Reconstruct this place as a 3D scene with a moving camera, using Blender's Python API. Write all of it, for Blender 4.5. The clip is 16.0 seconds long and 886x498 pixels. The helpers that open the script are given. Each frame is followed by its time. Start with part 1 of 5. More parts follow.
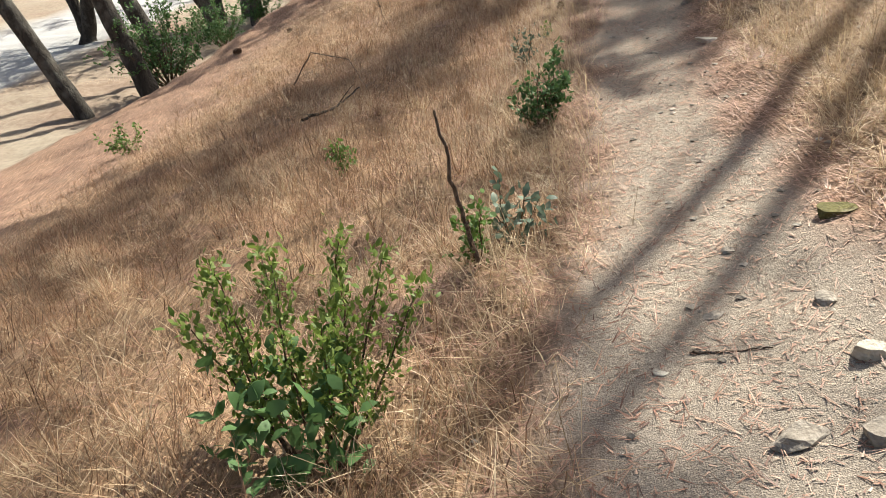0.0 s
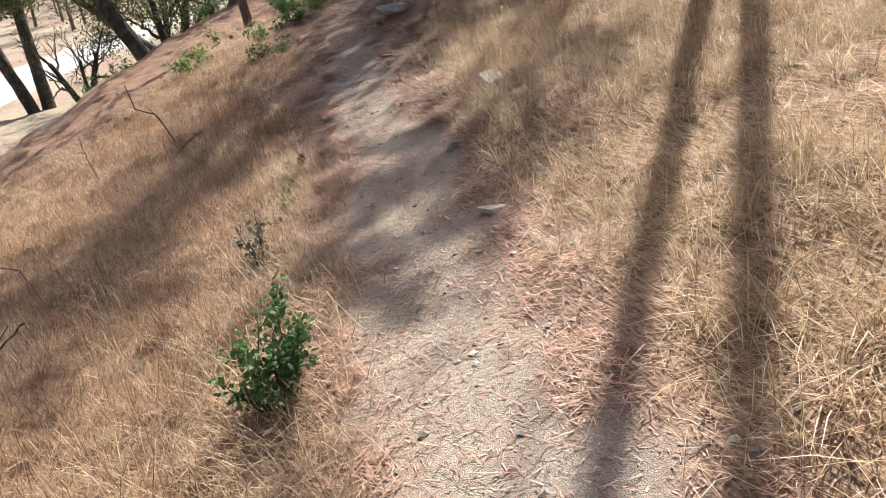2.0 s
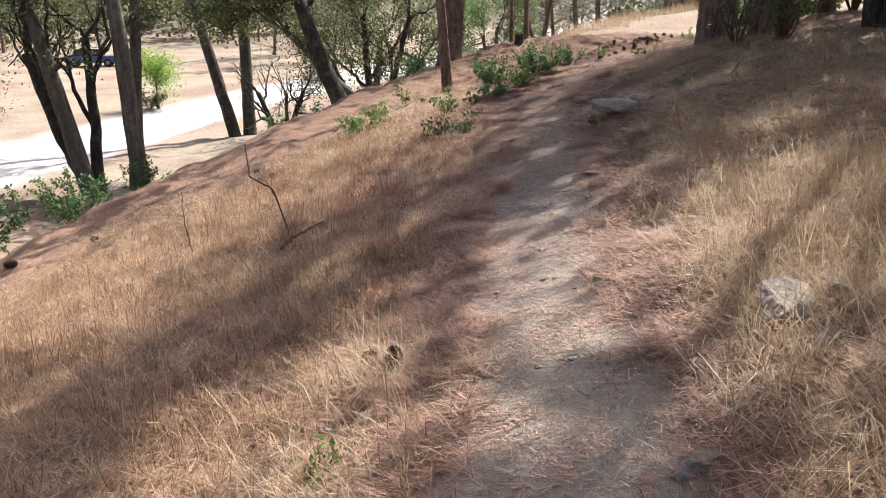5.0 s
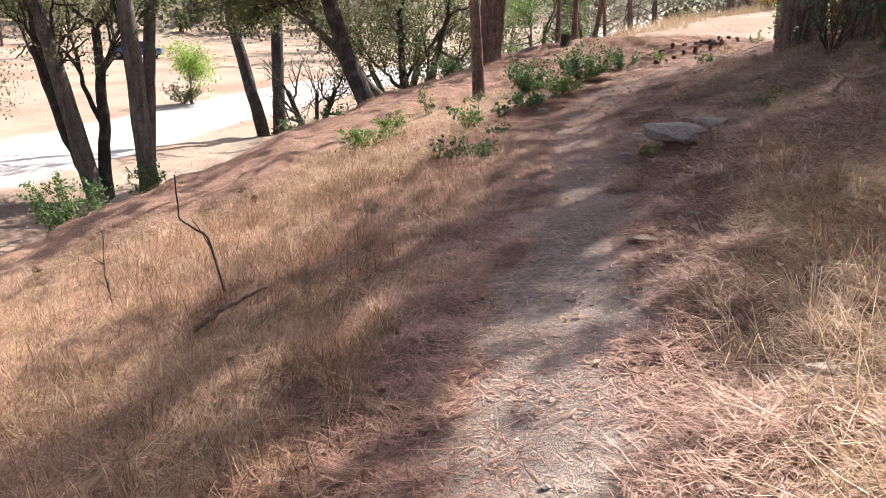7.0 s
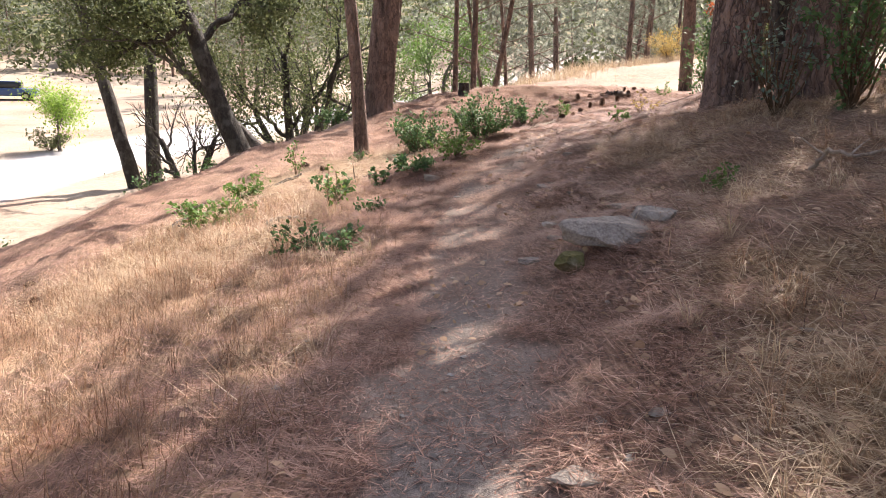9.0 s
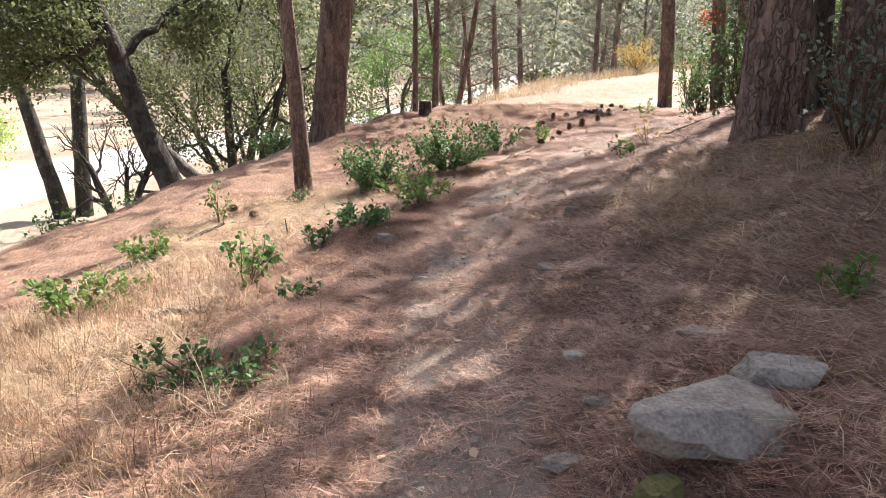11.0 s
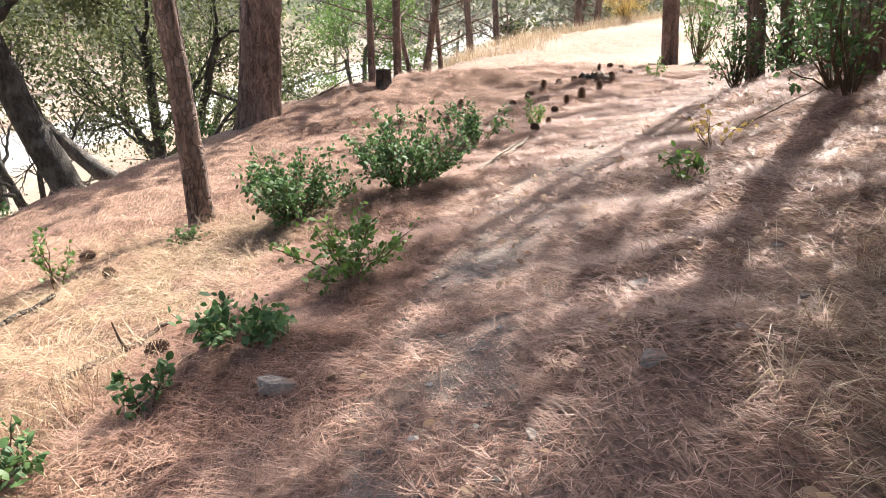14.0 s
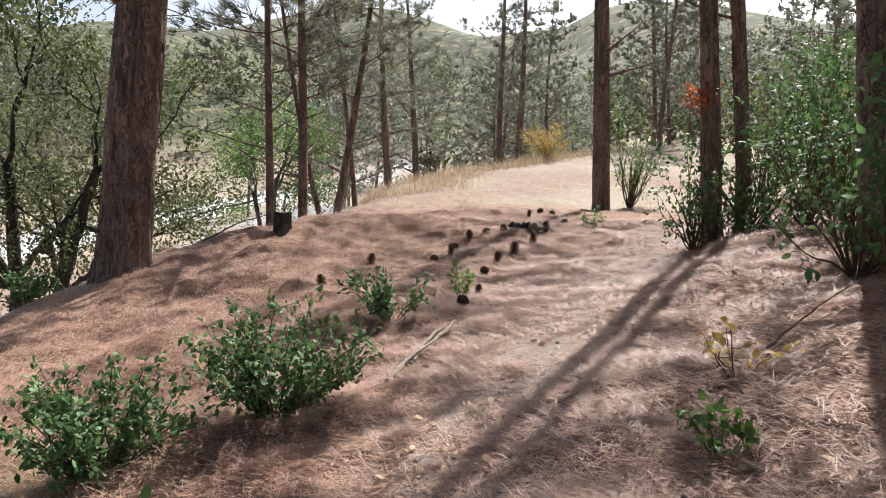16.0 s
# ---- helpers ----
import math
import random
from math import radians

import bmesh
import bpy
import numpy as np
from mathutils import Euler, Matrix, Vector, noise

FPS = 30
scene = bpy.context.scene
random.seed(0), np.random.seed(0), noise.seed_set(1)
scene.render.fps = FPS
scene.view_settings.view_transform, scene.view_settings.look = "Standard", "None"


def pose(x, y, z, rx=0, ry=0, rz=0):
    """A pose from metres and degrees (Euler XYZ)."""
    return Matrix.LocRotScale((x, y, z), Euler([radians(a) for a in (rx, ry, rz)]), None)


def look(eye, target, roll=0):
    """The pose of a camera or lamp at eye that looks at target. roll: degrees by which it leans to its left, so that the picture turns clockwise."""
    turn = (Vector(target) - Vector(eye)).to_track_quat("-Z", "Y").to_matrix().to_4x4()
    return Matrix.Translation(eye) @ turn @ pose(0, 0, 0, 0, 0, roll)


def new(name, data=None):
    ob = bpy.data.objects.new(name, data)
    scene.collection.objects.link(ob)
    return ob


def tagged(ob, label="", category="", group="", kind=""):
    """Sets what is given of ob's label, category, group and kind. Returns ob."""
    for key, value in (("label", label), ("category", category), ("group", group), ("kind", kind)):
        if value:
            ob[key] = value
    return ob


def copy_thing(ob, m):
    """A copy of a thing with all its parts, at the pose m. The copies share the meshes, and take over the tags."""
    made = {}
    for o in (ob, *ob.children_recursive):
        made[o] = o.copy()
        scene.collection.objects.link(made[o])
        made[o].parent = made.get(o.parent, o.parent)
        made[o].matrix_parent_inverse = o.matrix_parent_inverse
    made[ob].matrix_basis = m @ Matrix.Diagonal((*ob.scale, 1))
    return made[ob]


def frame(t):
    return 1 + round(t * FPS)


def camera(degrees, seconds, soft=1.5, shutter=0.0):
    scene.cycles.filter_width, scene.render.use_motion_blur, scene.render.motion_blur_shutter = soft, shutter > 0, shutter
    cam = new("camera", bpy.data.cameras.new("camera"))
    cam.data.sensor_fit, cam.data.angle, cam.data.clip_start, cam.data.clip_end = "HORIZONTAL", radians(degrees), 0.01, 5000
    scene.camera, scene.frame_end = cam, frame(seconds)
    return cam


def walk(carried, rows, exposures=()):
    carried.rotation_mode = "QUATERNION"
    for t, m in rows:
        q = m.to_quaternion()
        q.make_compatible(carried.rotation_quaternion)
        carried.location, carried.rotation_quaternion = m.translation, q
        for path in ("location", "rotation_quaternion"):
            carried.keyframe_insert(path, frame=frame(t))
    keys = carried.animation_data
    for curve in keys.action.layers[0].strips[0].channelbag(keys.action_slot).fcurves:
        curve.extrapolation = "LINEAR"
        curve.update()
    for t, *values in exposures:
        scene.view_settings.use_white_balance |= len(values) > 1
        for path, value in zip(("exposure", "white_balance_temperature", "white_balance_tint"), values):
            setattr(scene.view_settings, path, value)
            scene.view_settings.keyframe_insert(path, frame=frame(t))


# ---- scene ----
cam = camera(59.9, 16.0, soft=0.75)
METRES, EYE, TILT, LEAN, TURN = 18.0, 1.5, -26.5, 5.0, 0.0
ROWS = [
    (0.0, 0.0, 0.0, 0.0, 0.0, 0.0, -0.0),
    (0.5, 0.0091, 0.0251, 0.0142, -0.61, 0.99, -5.96),
    (1.0, 0.0145, 0.0505, 0.0294, -3.48, 5.01, -0.57),
    (1.5, 0.0247, 0.0759, 0.0428, -9.74, 5.46, 1.17),
    (2.0, 0.0324, 0.1009, 0.0565, -14.13, 5.71, 11.11),
    (2.5, 0.0397, 0.1263, 0.0682, -12.33, 7.28, 0.2),
    (3.0, 0.0446, 0.1522, 0.0806, -11.34, 6.98, 0.9),
    (3.5, 0.056, 0.1788, 0.0946, -9.15, 6.61, -6.11),
    (4.0, 0.0622, 0.2069, 0.108, -5.89, 6.04, -2.48),
    (4.5, 0.0691, 0.2336, 0.121, -3.66, 7.0, -7.68),
    (5.0, 0.0731, 0.2597, 0.1355, -3.41, 11.6, -3.72),
    (7.5, 0.1035, 0.3922, 0.2069, -0.3, 11.16, -6.73),
    (8.0, 0.1099, 0.4208, 0.2227, -4.71, 12.32, -5.0),
    (8.5, 0.1183, 0.45, 0.2395, -6.24, 14.21, -7.79),
    (9.0, 0.1196, 0.4791, 0.2558, -7.01, 14.97, -4.08),
    (9.5, 0.1238, 0.5069, 0.2726, -7.63, 16.11, -5.02),
    (12.0, 0.1377, 0.6404, 0.351, -10.73, 15.54, -1.04),
    (12.5, 0.1451, 0.6661, 0.3663, -11.51, 14.62, -4.7),
    (13.0, 0.149, 0.6933, 0.3826, -11.04, 13.83, -2.46),
    (13.5, 0.1582, 0.7188, 0.3999, -11.01, 13.63, -3.16),
    (14.0, 0.162, 0.7443, 0.4178, -10.48, 12.58, 0.08),
    (14.5, 0.1713, 0.7688, 0.4359, -10.97, 13.03, -0.34),
    (15.0, 0.1756, 0.7945, 0.4535, -13.43, 15.58, 2.13),
    (15.5, 0.1848, 0.8188, 0.4701, -16.18, 18.04, 0.15),
    (16.0, 0.1898, 0.845, 0.4858, -16.42, 21.76, 1.28),
]
EXPOSURE = [(0.0, 0.92, 6700, 4), (2.0, 1.1, 6550, 9), (3.0, 1.05, 6500, 12), (4.0, 1.0, 6450, 12), (5.0, 1.15, 6400, 12), (7.5, 1.37, 6650, 18), (9.5, 1.68, 6650, 16), (12.0, 1.6, 6450, 11), (14.0, 1.7, 6400, 11), (14.5, 1.62, 6400, 11), (15.5, 1.25, 6250, 11), (16.0, 0.95, 6250, 10)]
walk(cam, [(t, pose(0, 0, EYE, TILT, LEAN, TURN) @ pose(METRES * x, METRES * y, METRES * z, 90 + pitch, roll, yaw)) for t, x, y, z, yaw, pitch, roll in ROWS], EXPOSURE)

# ---- sun and sky ----
SUN_AZIMUTH, SUN_HEIGHT = 38.5, 50.0
world = bpy.data.worlds.new("sky")
scene.world = world
world.use_nodes = True
sky = world.node_tree.nodes.new("ShaderNodeTexSky")
sky.sky_type = "NISHITA"
sky.sun_disc = False
sky.sun_elevation = radians(SUN_HEIGHT)
sky.sun_rotation = radians(SUN_AZIMUTH)
sky.air_density, sky.dust_density, sky.ozone_density = 0.8, 4.0, 0.3
backdrop_light = world.node_tree.nodes["Background"]
backdrop_light.inputs["Strength"].default_value = 0.098
world.node_tree.links.new(sky.outputs[0], backdrop_light.inputs["Color"])
sun_lamp = bpy.data.lights.new("sun", "SUN")
sun_lamp.energy = 5.0
sun_lamp.angle = radians(0.53)
sun_lamp.color = (1.0, 0.96, 0.90)
sun = new("sun", sun_lamp)
sa, sh = radians(SUN_AZIMUTH), radians(SUN_HEIGHT)
SUN_WAY = Vector((math.sin(sa) * math.cos(sh), math.cos(sa) * math.cos(sh), math.sin(sh)))
sun.matrix_world = look(SUN_WAY * 60, (0, 0, 0))

# ---- materials ----
def material(name, rough=0.85):
    m = bpy.data.materials.new(name)
    m.use_nodes = True
    t = m.node_tree
    b = t.nodes["Principled BSDF"]
    b.inputs["Roughness"].default_value = rough
    b.inputs["Specular IOR Level"].default_value = 0.3
    return m, t, b


def noise_node(t, scale, detail=4.0, stretch=None, where="Object", turn=0.0):
    n = t.nodes.new("ShaderNodeTexNoise")
    n.inputs["Scale"].default_value = scale
    n.inputs["Detail"].default_value = detail
    c = t.nodes.new("ShaderNodeTexCoord")
    if stretch:
        p = t.nodes.new("ShaderNodeMapping")
        p.inputs["Scale"].default_value = stretch
        p.inputs["Rotation"].default_value = (0, 0, radians(turn))
        t.links.new(c.outputs[where], p.inputs["Vector"])
        t.links.new(p.outputs[0], n.inputs["Vector"])
    else:
        t.links.new(c.outputs[where], n.inputs["Vector"])
    return n.outputs["Fac"]


def ramp(t, fac, *stops):
    r = t.nodes.new("ShaderNodeValToRGB")
    e = r.color_ramp.elements
    while len(e) < len(stops):
        e.new(0.5)
    for i, (p, c) in enumerate(stops):
        e[i].position = p
        e[i].color = (*c, 1)
    t.links.new(fac, r.inputs["Fac"])
    return r.outputs["Color"]


def mixed(t, fac, a, b, blend="MIX"):
    m = t.nodes.new("ShaderNodeMix")
    m.data_type, m.blend_type = "RGBA", blend
    for socket, value in ((m.inputs[0], fac), (m.inputs[6], a), (m.inputs[7], b)):
        if isinstance(value, (int, float)):
            socket.default_value = value
        elif isinstance(value, tuple):
            socket.default_value = (*value, 1)
        else:
            t.links.new(value, socket)
    return m.outputs[2]


def maths(t, kind, a, b=None):
    m = t.nodes.new("ShaderNodeMath")
    m.operation = kind
    m.inputs[2].default_value = 0.55
    for i, v in enumerate((a, b)):
        if v is None:
            continue
        if isinstance(v, (int, float)):
            m.inputs[i].default_value = v
        else:
            t.links.new(v, m.inputs[i])
    return m.outputs[0]


def bump(t, b, height, strength=0.5, distance=0.02):
    n = t.nodes.new("ShaderNodeBump")
    n.inputs["Strength"].default_value = strength
    n.inputs["Distance"].default_value = distance
    t.links.new(height, n.inputs["Height"])
    t.links.new(n.outputs[0], b.inputs["Normal"])


def island(t):
    return t.nodes.new("ShaderNodeNewGeometry").outputs["Random Per Island"]


def attr(t, name):
    a = t.nodes.new("ShaderNodeAttribute")
    a.attribute_name = name
    return a.outputs["Fac"]


def ground_material():
    m, t, b = material("ground_soil", 0.95)
    fine = noise_node(t, 55, 6)
    mid = noise_node(t, 7, 5)
    wide = noise_node(t, 0.7, 4)
    grit = noise_node(t, 210, 3)
    streak = noise_node(t, 28, 6, (1.0, 0.28, 1.0))
    mats = [noise_node(t, 46, 4, (1.0, 0.13, 1.0), turn=a) for a in (20, -35, 80)]
    weave = maths(t, "MAXIMUM", maths(t, "MAXIMUM", mats[0], mats[1]), mats[2])
    clod = noise_node(t, 24, 5)
    dust = mixed(t, 0.45, ramp(t, fine, (0.32, (0.20, 0.155, 0.115)), (0.68, (0.47, 0.385, 0.295))), ramp(t, mid, (0.3, (0.25, 0.19, 0.14)), (0.7, (0.46, 0.375, 0.285))))
    dust = mixed(t, 0.45, dust, ramp(t, grit, (0.38, (0.12, 0.10, 0.085)), (0.6, (0.47, 0.415, 0.34))))
    dust = mixed(t, ramp(t, clod, (0.56, (0, 0, 0)), (0.66, (0.55, 0.55, 0.55))), dust, (0.15, 0.115, 0.085))
    dark_soil = mixed(t, 0.5, ramp(t, grit, (0.38, (0.085, 0.07, 0.06)), (0.62, (0.38, 0.325, 0.275))), ramp(t, clod, (0.38, (0.11, 0.092, 0.078)), (0.62, (0.32, 0.27, 0.225))))
    dust = mixed(t, attr(t, "dark_soil"), dust, dark_soil)
    duff = mixed(t, 0.35, ramp(t, weave, (0.5, (0.05, 0.027, 0.019)), (0.6, (0.22, 0.12, 0.082)), (0.72, (0.50, 0.32, 0.23))), ramp(t, fine, (0.35, (0.09, 0.052, 0.037)), (0.68, (0.40, 0.25, 0.175))))
    duff = mixed(t, maths(t, "MULTIPLY", wide, 0.35), duff, (0.36, 0.24, 0.15))
    straw = mixed(t, 0.5, ramp(t, weave, (0.5, (0.10, 0.06, 0.035)), (0.6, (0.33, 0.22, 0.13)), (0.72, (0.58, 0.43, 0.28))), ramp(t, mid, (0.35, (0.13, 0.08, 0.045)), (0.68, (0.31, 0.20, 0.115))))
    field = mixed(t, 0.5, ramp(t, mid, (0.3, (0.18, 0.14, 0.10)), (0.7, (0.35, 0.295, 0.225))), ramp(t, noise_node(t, 0.22, 5), (0.38, (0.19, 0.105, 0.072)), (0.6, (0.31, 0.26, 0.195))))
    paving = mixed(t, 0.5, ramp(t, fine, (0.3, (0.30, 0.29, 0.285)), (0.7, (0.42, 0.41, 0.40))), ramp(t, wide, (0.3, (0.32, 0.31, 0.30)), (0.7, (0.45, 0.44, 0.43))))
    woods = ramp(t, noise_node(t, 0.35, 6), (0.40, (0.035, 0.045, 0.018)), (0.56, (0.08, 0.085, 0.04)), (0.70, (0.26, 0.20, 0.11)))
    c = mixed(t, attr(t, "grass"), duff, straw)
    c = mixed(t, attr(t, "field"), c, field)
    c = mixed(t, attr(t, "road"), c, paving)
    c = mixed(t, attr(t, "woods"), c, woods)
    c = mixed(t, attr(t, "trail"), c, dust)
    t.links.new(c, b.inputs["Base Color"])
    matted = mixed(t, 0.6, fine, weave)
    trodden = mixed(t, 0.4, mixed(t, 0.5, clod, fine), grit)
    bump(t, b, mixed(t, attr(t, "trail"), matted, trodden), 0.8, 0.035)
    return m


def strand_material(name, stops, rough=0.7, through_light=0.25, mottle=0.0):
    m, t, b = material(name, rough)
    c = ramp(t, island(t), *stops)
    patch = ramp(t, noise_node(t, 1.3, 4), (0.40, (0, 0, 0)), (0.62, (1, 1, 1)))
    c = mixed(t, maths(t, "MULTIPLY", patch, 0.35), c, stops[-1][1])
    shift = ramp(t, noise_node(t, 0.6, 4), (0.45, (0, 0, 0)), (0.65, (1, 1, 1)))
    c = mixed(t, maths(t, "MULTIPLY", shift, 0.35), c, stops[1][1])
    if mottle:
        tone = mixed(t, 0.5, ramp(t, noise_node(t, 9, 5), (0.38, (0.5, 0.46, 0.44)), (0.58, (1, 1, 1))), ramp(t, noise_node(t, 34, 3), (0.4, (0.4, 0.37, 0.35)), (0.55, (1, 1, 1))))
        c = mixed(t, mottle, c, mixed(t, 1.0, c, tone, "MULTIPLY"))
    t.links.new(c, b.inputs["Base Color"])
    if through_light:
        tl = t.nodes.new("ShaderNodeBsdfTranslucent")
        t.links.new(c, tl.inputs["Color"])
        ms = t.nodes.new("ShaderNodeMixShader")
        ms.inputs[0].default_value = through_light
        out = t.nodes["Material Output"]
        t.links.new(b.outputs[0], ms.inputs[1])
        t.links.new(tl.outputs[0], ms.inputs[2])
        t.links.new(ms.outputs[0], out.inputs["Surface"])
    return m


def bark_material(name, dark, light, lichen=(0.3, 0.29, 0.26), amount=0.25, plate=15.0):
    m, t, b = material(name, 0.92)
    long = noise_node(t, 9, 6, (1, 1, 0.16))
    fine = noise_node(t, 60, 5, (1, 1, 0.4))
    cells = []
    for kind in ("DISTANCE_TO_EDGE", "F1"):
        vn = t.nodes.new("ShaderNodeTexVoronoi")
        vn.feature = kind
        vn.inputs["Scale"].default_value = plate
        cd = t.nodes.new("ShaderNodeTexCoord")
        mp = t.nodes.new("ShaderNodeMapping")
        mp.inputs["Scale"].default_value = (1, 1, 0.17)
        warp = t.nodes.new("ShaderNodeVectorMath")
        warp.operation = "ADD"
        wn = t.nodes.new("ShaderNodeTexNoise")
        wn.inputs["Scale"].default_value = 7
        shrink = t.nodes.new("ShaderNodeVectorMath")
        shrink.operation = "SCALE"
        shrink.inputs["Scale"].default_value = 0.2
        t.links.new(cd.outputs["Object"], wn.inputs["Vector"])
        t.links.new(wn.outputs["Color"], shrink.inputs[0])
        t.links.new(cd.outputs["Object"], warp.inputs[0])
        t.links.new(shrink.outputs[0], warp.inputs[1])
        t.links.new(warp.outputs[0], mp.inputs["Vector"])
        t.links.new(mp.outputs[0], vn.inputs["Vector"])
        cells.append(vn)
    edge = ramp(t, cells[0].outputs["Distance"], (0.0, (0, 0, 0)), (0.10, (1, 1, 1)))
    tone = ramp(t, cells[1].outputs["Color"], (0.2, dark), (0.8, light))
    c = mixed(t, 0.45, ramp(t, long, (0.33, dark), (0.66, light)), ramp(t, fine, (0.3, dark), (0.75, light)))
    c = mixed(t, 0.4, c, tone)
    c = mixed(t, maths(t, "MULTIPLY_ADD", edge, 0.45), dark, c)
    spots = ramp(t, noise_node(t, 3.2, 5), (0.52, (0, 0, 0)), (0.68, (1, 1, 1)))
    c = mixed(t, maths(t, "MULTIPLY", spots, amount), c, lichen)
    t.links.new(c, b.inputs["Base Color"])
    bump(t, b, mixed(t, 0.55, edge, mixed(t, 0.5, long, fine)), 1.0, 0.035)
    return m


def rock_material(name, dark, light):
    m, t, b = material(name, 0.88)
    c = mixed(t, 0.5, ramp(t, noise_node(t, 12, 6), (0.3, dark), (0.7, light)), ramp(t, noise_node(t, 70, 4), (0.3, dark), (0.7, light)))
    c = mixed(t, ramp(t, noise_node(t, 5, 5), (0.55, (0, 0, 0)), (0.7, (0.6, 0.6, 0.6))), c, (0.36, 0.31, 0.23))
    t.links.new(c, b.inputs["Base Color"])
    bump(t, b, noise_node(t, 40, 6), 0.7, 0.02)
    return m


SOIL = ground_material()
NEEDLE = strand_material("dead_pine_needle", ((0.0, (0.06, 0.026, 0.019)), (0.35, (0.27, 0.13, 0.088)), (0.7, (0.49, 0.27, 0.185)), (1.0, (0.66, 0.45, 0.33))), 0.5, 0.12, 0.9)
STRAW = strand_material("dry_grass_blade", ((0.0, (0.09, 0.045, 0.028)), (0.35, (0.31, 0.165, 0.095)), (0.75, (0.51, 0.315, 0.185)), (1.0, (0.68, 0.48, 0.305))), 0.6, 0.25, 0.9)
PALE_STRAW = strand_material("bleached_straw", ((0.0, (0.20, 0.125, 0.07)), (0.35, (0.46, 0.32, 0.185)), (0.75, (0.66, 0.51, 0.33)), (1.0, (0.82, 0.69, 0.49))), 0.55, 0.3, 0.9)
LEAF_DARK = strand_material("leathery_leaf", ((0.0, (0.035, 0.075, 0.025)), (0.5, (0.07, 0.14, 0.045)), (0.85, (0.12, 0.21, 0.07)), (1.0, (0.15, 0.24, 0.09))), 0.6, 0.3)
LEAF_FRESH = strand_material("fresh_leaf", ((0.0, (0.07, 0.13, 0.03)), (0.6, (0.13, 0.22, 0.045)), (1.0, (0.12, 0.20, 0.05))), 0.5, 0.4)
LEAF_SHOOT = strand_material("yellow_green_shoot_leaf", ((0.0, (0.07, 0.12, 0.02)), (0.6, (0.15, 0.215, 0.04)), (1.0, (0.22, 0.28, 0.07))), 0.5, 0.4)
LEAF_GREY = strand_material("silvery_leaf", ((0.0, (0.07, 0.11, 0.07)), (0.6, (0.14, 0.19, 0.13)), (1.0, (0.18, 0.23, 0.17))), 0.5, 0.25)
LEAF_OAK = strand_material("live_oak_leaf", ((0.0, (0.045, 0.06, 0.022)), (0.5, (0.09, 0.115, 0.042)), (0.85, (0.16, 0.18, 0.075)), (1.0, (0.19, 0.20, 0.095))), 0.72, 0.35)
LEAF_LIME = strand_material("lime_green_leaf", ((0.0, (0.14, 0.24, 0.03)), (0.6, (0.26, 0.40, 0.06)), (1.0, (0.22, 0.36, 0.06))), 0.5, 0.45)
LEAF_DEAD = strand_material("curled_dead_leaf", ((0.0, (0.26, 0.15, 0.08)), (0.5, (0.45, 0.30, 0.18)), (1.0, (0.52, 0.38, 0.25))), 0.7, 0.2)
LEAF_RED = strand_material("rust_red_leaf", ((0.0, (0.22, 0.05, 0.02)), (0.6, (0.42, 0.11, 0.04)), (1.0, (0.40, 0.12, 0.05))), 0.6, 0.35)
LEAF_GOLD = strand_material("yellowed_leaf", ((0.0, (0.36, 0.24, 0.06)), (0.6, (0.55, 0.40, 0.12)), (1.0, (0.5, 0.36, 0.12))), 0.6, 0.35)
NEEDLE_GREEN = strand_material("grey_green_pine_needle", ((0.0, (0.09, 0.105, 0.07)), (0.5, (0.17, 0.19, 0.135)), (0.85, (0.27, 0.285, 0.215)), (1.0, (0.34, 0.345, 0.27))), 0.7, 0.35)
PINE_BARK = bark_material("furrowed_pine_bark", (0.04, 0.028, 0.023), (0.34, 0.235, 0.185), (0.36, 0.28, 0.235), 0.35)
GREY_BARK = bark_material("grey_bark", (0.05, 0.042, 0.036), (0.22, 0.19, 0.165))
DARK_BARK = bark_material("dark_oak_bark", (0.02, 0.017, 0.014), (0.10, 0.085, 0.07))
TWIG = bark_material("weathered_twig", (0.08, 0.055, 0.04), (0.27, 0.20, 0.15), plate=60.0)
PALE_WOOD = bark_material("bleached_dead_wood", (0.20, 0.15, 0.11), (0.48, 0.41, 0.33), plate=60.0)
STEM = bark_material("brown_stem", (0.07, 0.045, 0.025), (0.20, 0.13, 0.07), plate=60.0)
MOSS = rock_material("mossy_stone", (0.06, 0.055, 0.02), (0.17, 0.15, 0.05))
SLATE = rock_material("grey_slate", (0.14, 0.115, 0.09), (0.42, 0.37, 0.31))
PALE_STONE = rock_material("pale_stone", (0.32, 0.28, 0.22), (0.58, 0.53, 0.45))
CONE_SCALE = bark_material("pine_cone_scale", (0.045, 0.025, 0.016), (0.22, 0.125, 0.07), (0.3, 0.2, 0.12), 0.2, plate=60.0)

# ---- lie of the land ----
rng = np.random.default_rng(7)
TABLE = rng.random((256, 256))


def value_noise(x, y, scale, shift=0):
    """Smooth noise from 0 to 1 with bumps about 1 / scale metres wide."""
    u, v = np.asarray(x, float) * scale + 37.3 + shift * 13.7, np.asarray(y, float) * scale + 11.9 + shift * 7.1
    i, j = np.floor(u).astype(int), np.floor(v).astype(int)
    f, g = u - i, v - j
    f, g = f * f * (3 - 2 * f), g * g * (3 - 2 * g)
    a, b = TABLE[i % 256, j % 256], TABLE[(i + 1) % 256, j % 256]
    c, d = TABLE[i % 256, (j + 1) % 256], TABLE[(i + 1) % 256, (j + 1) % 256]
    return (a * (1 - f) + b * f) * (1 - g) + (c * (1 - f) + d * f) * g


def soft(v, k):
    return k * np.logaddexp(0, np.asarray(v, float) / k)


def step(v, a, b):
    s = np.clip((np.asarray(v, float) - a) / (b - a), 0, 1)
    return s * s * (3 - 2 * s)


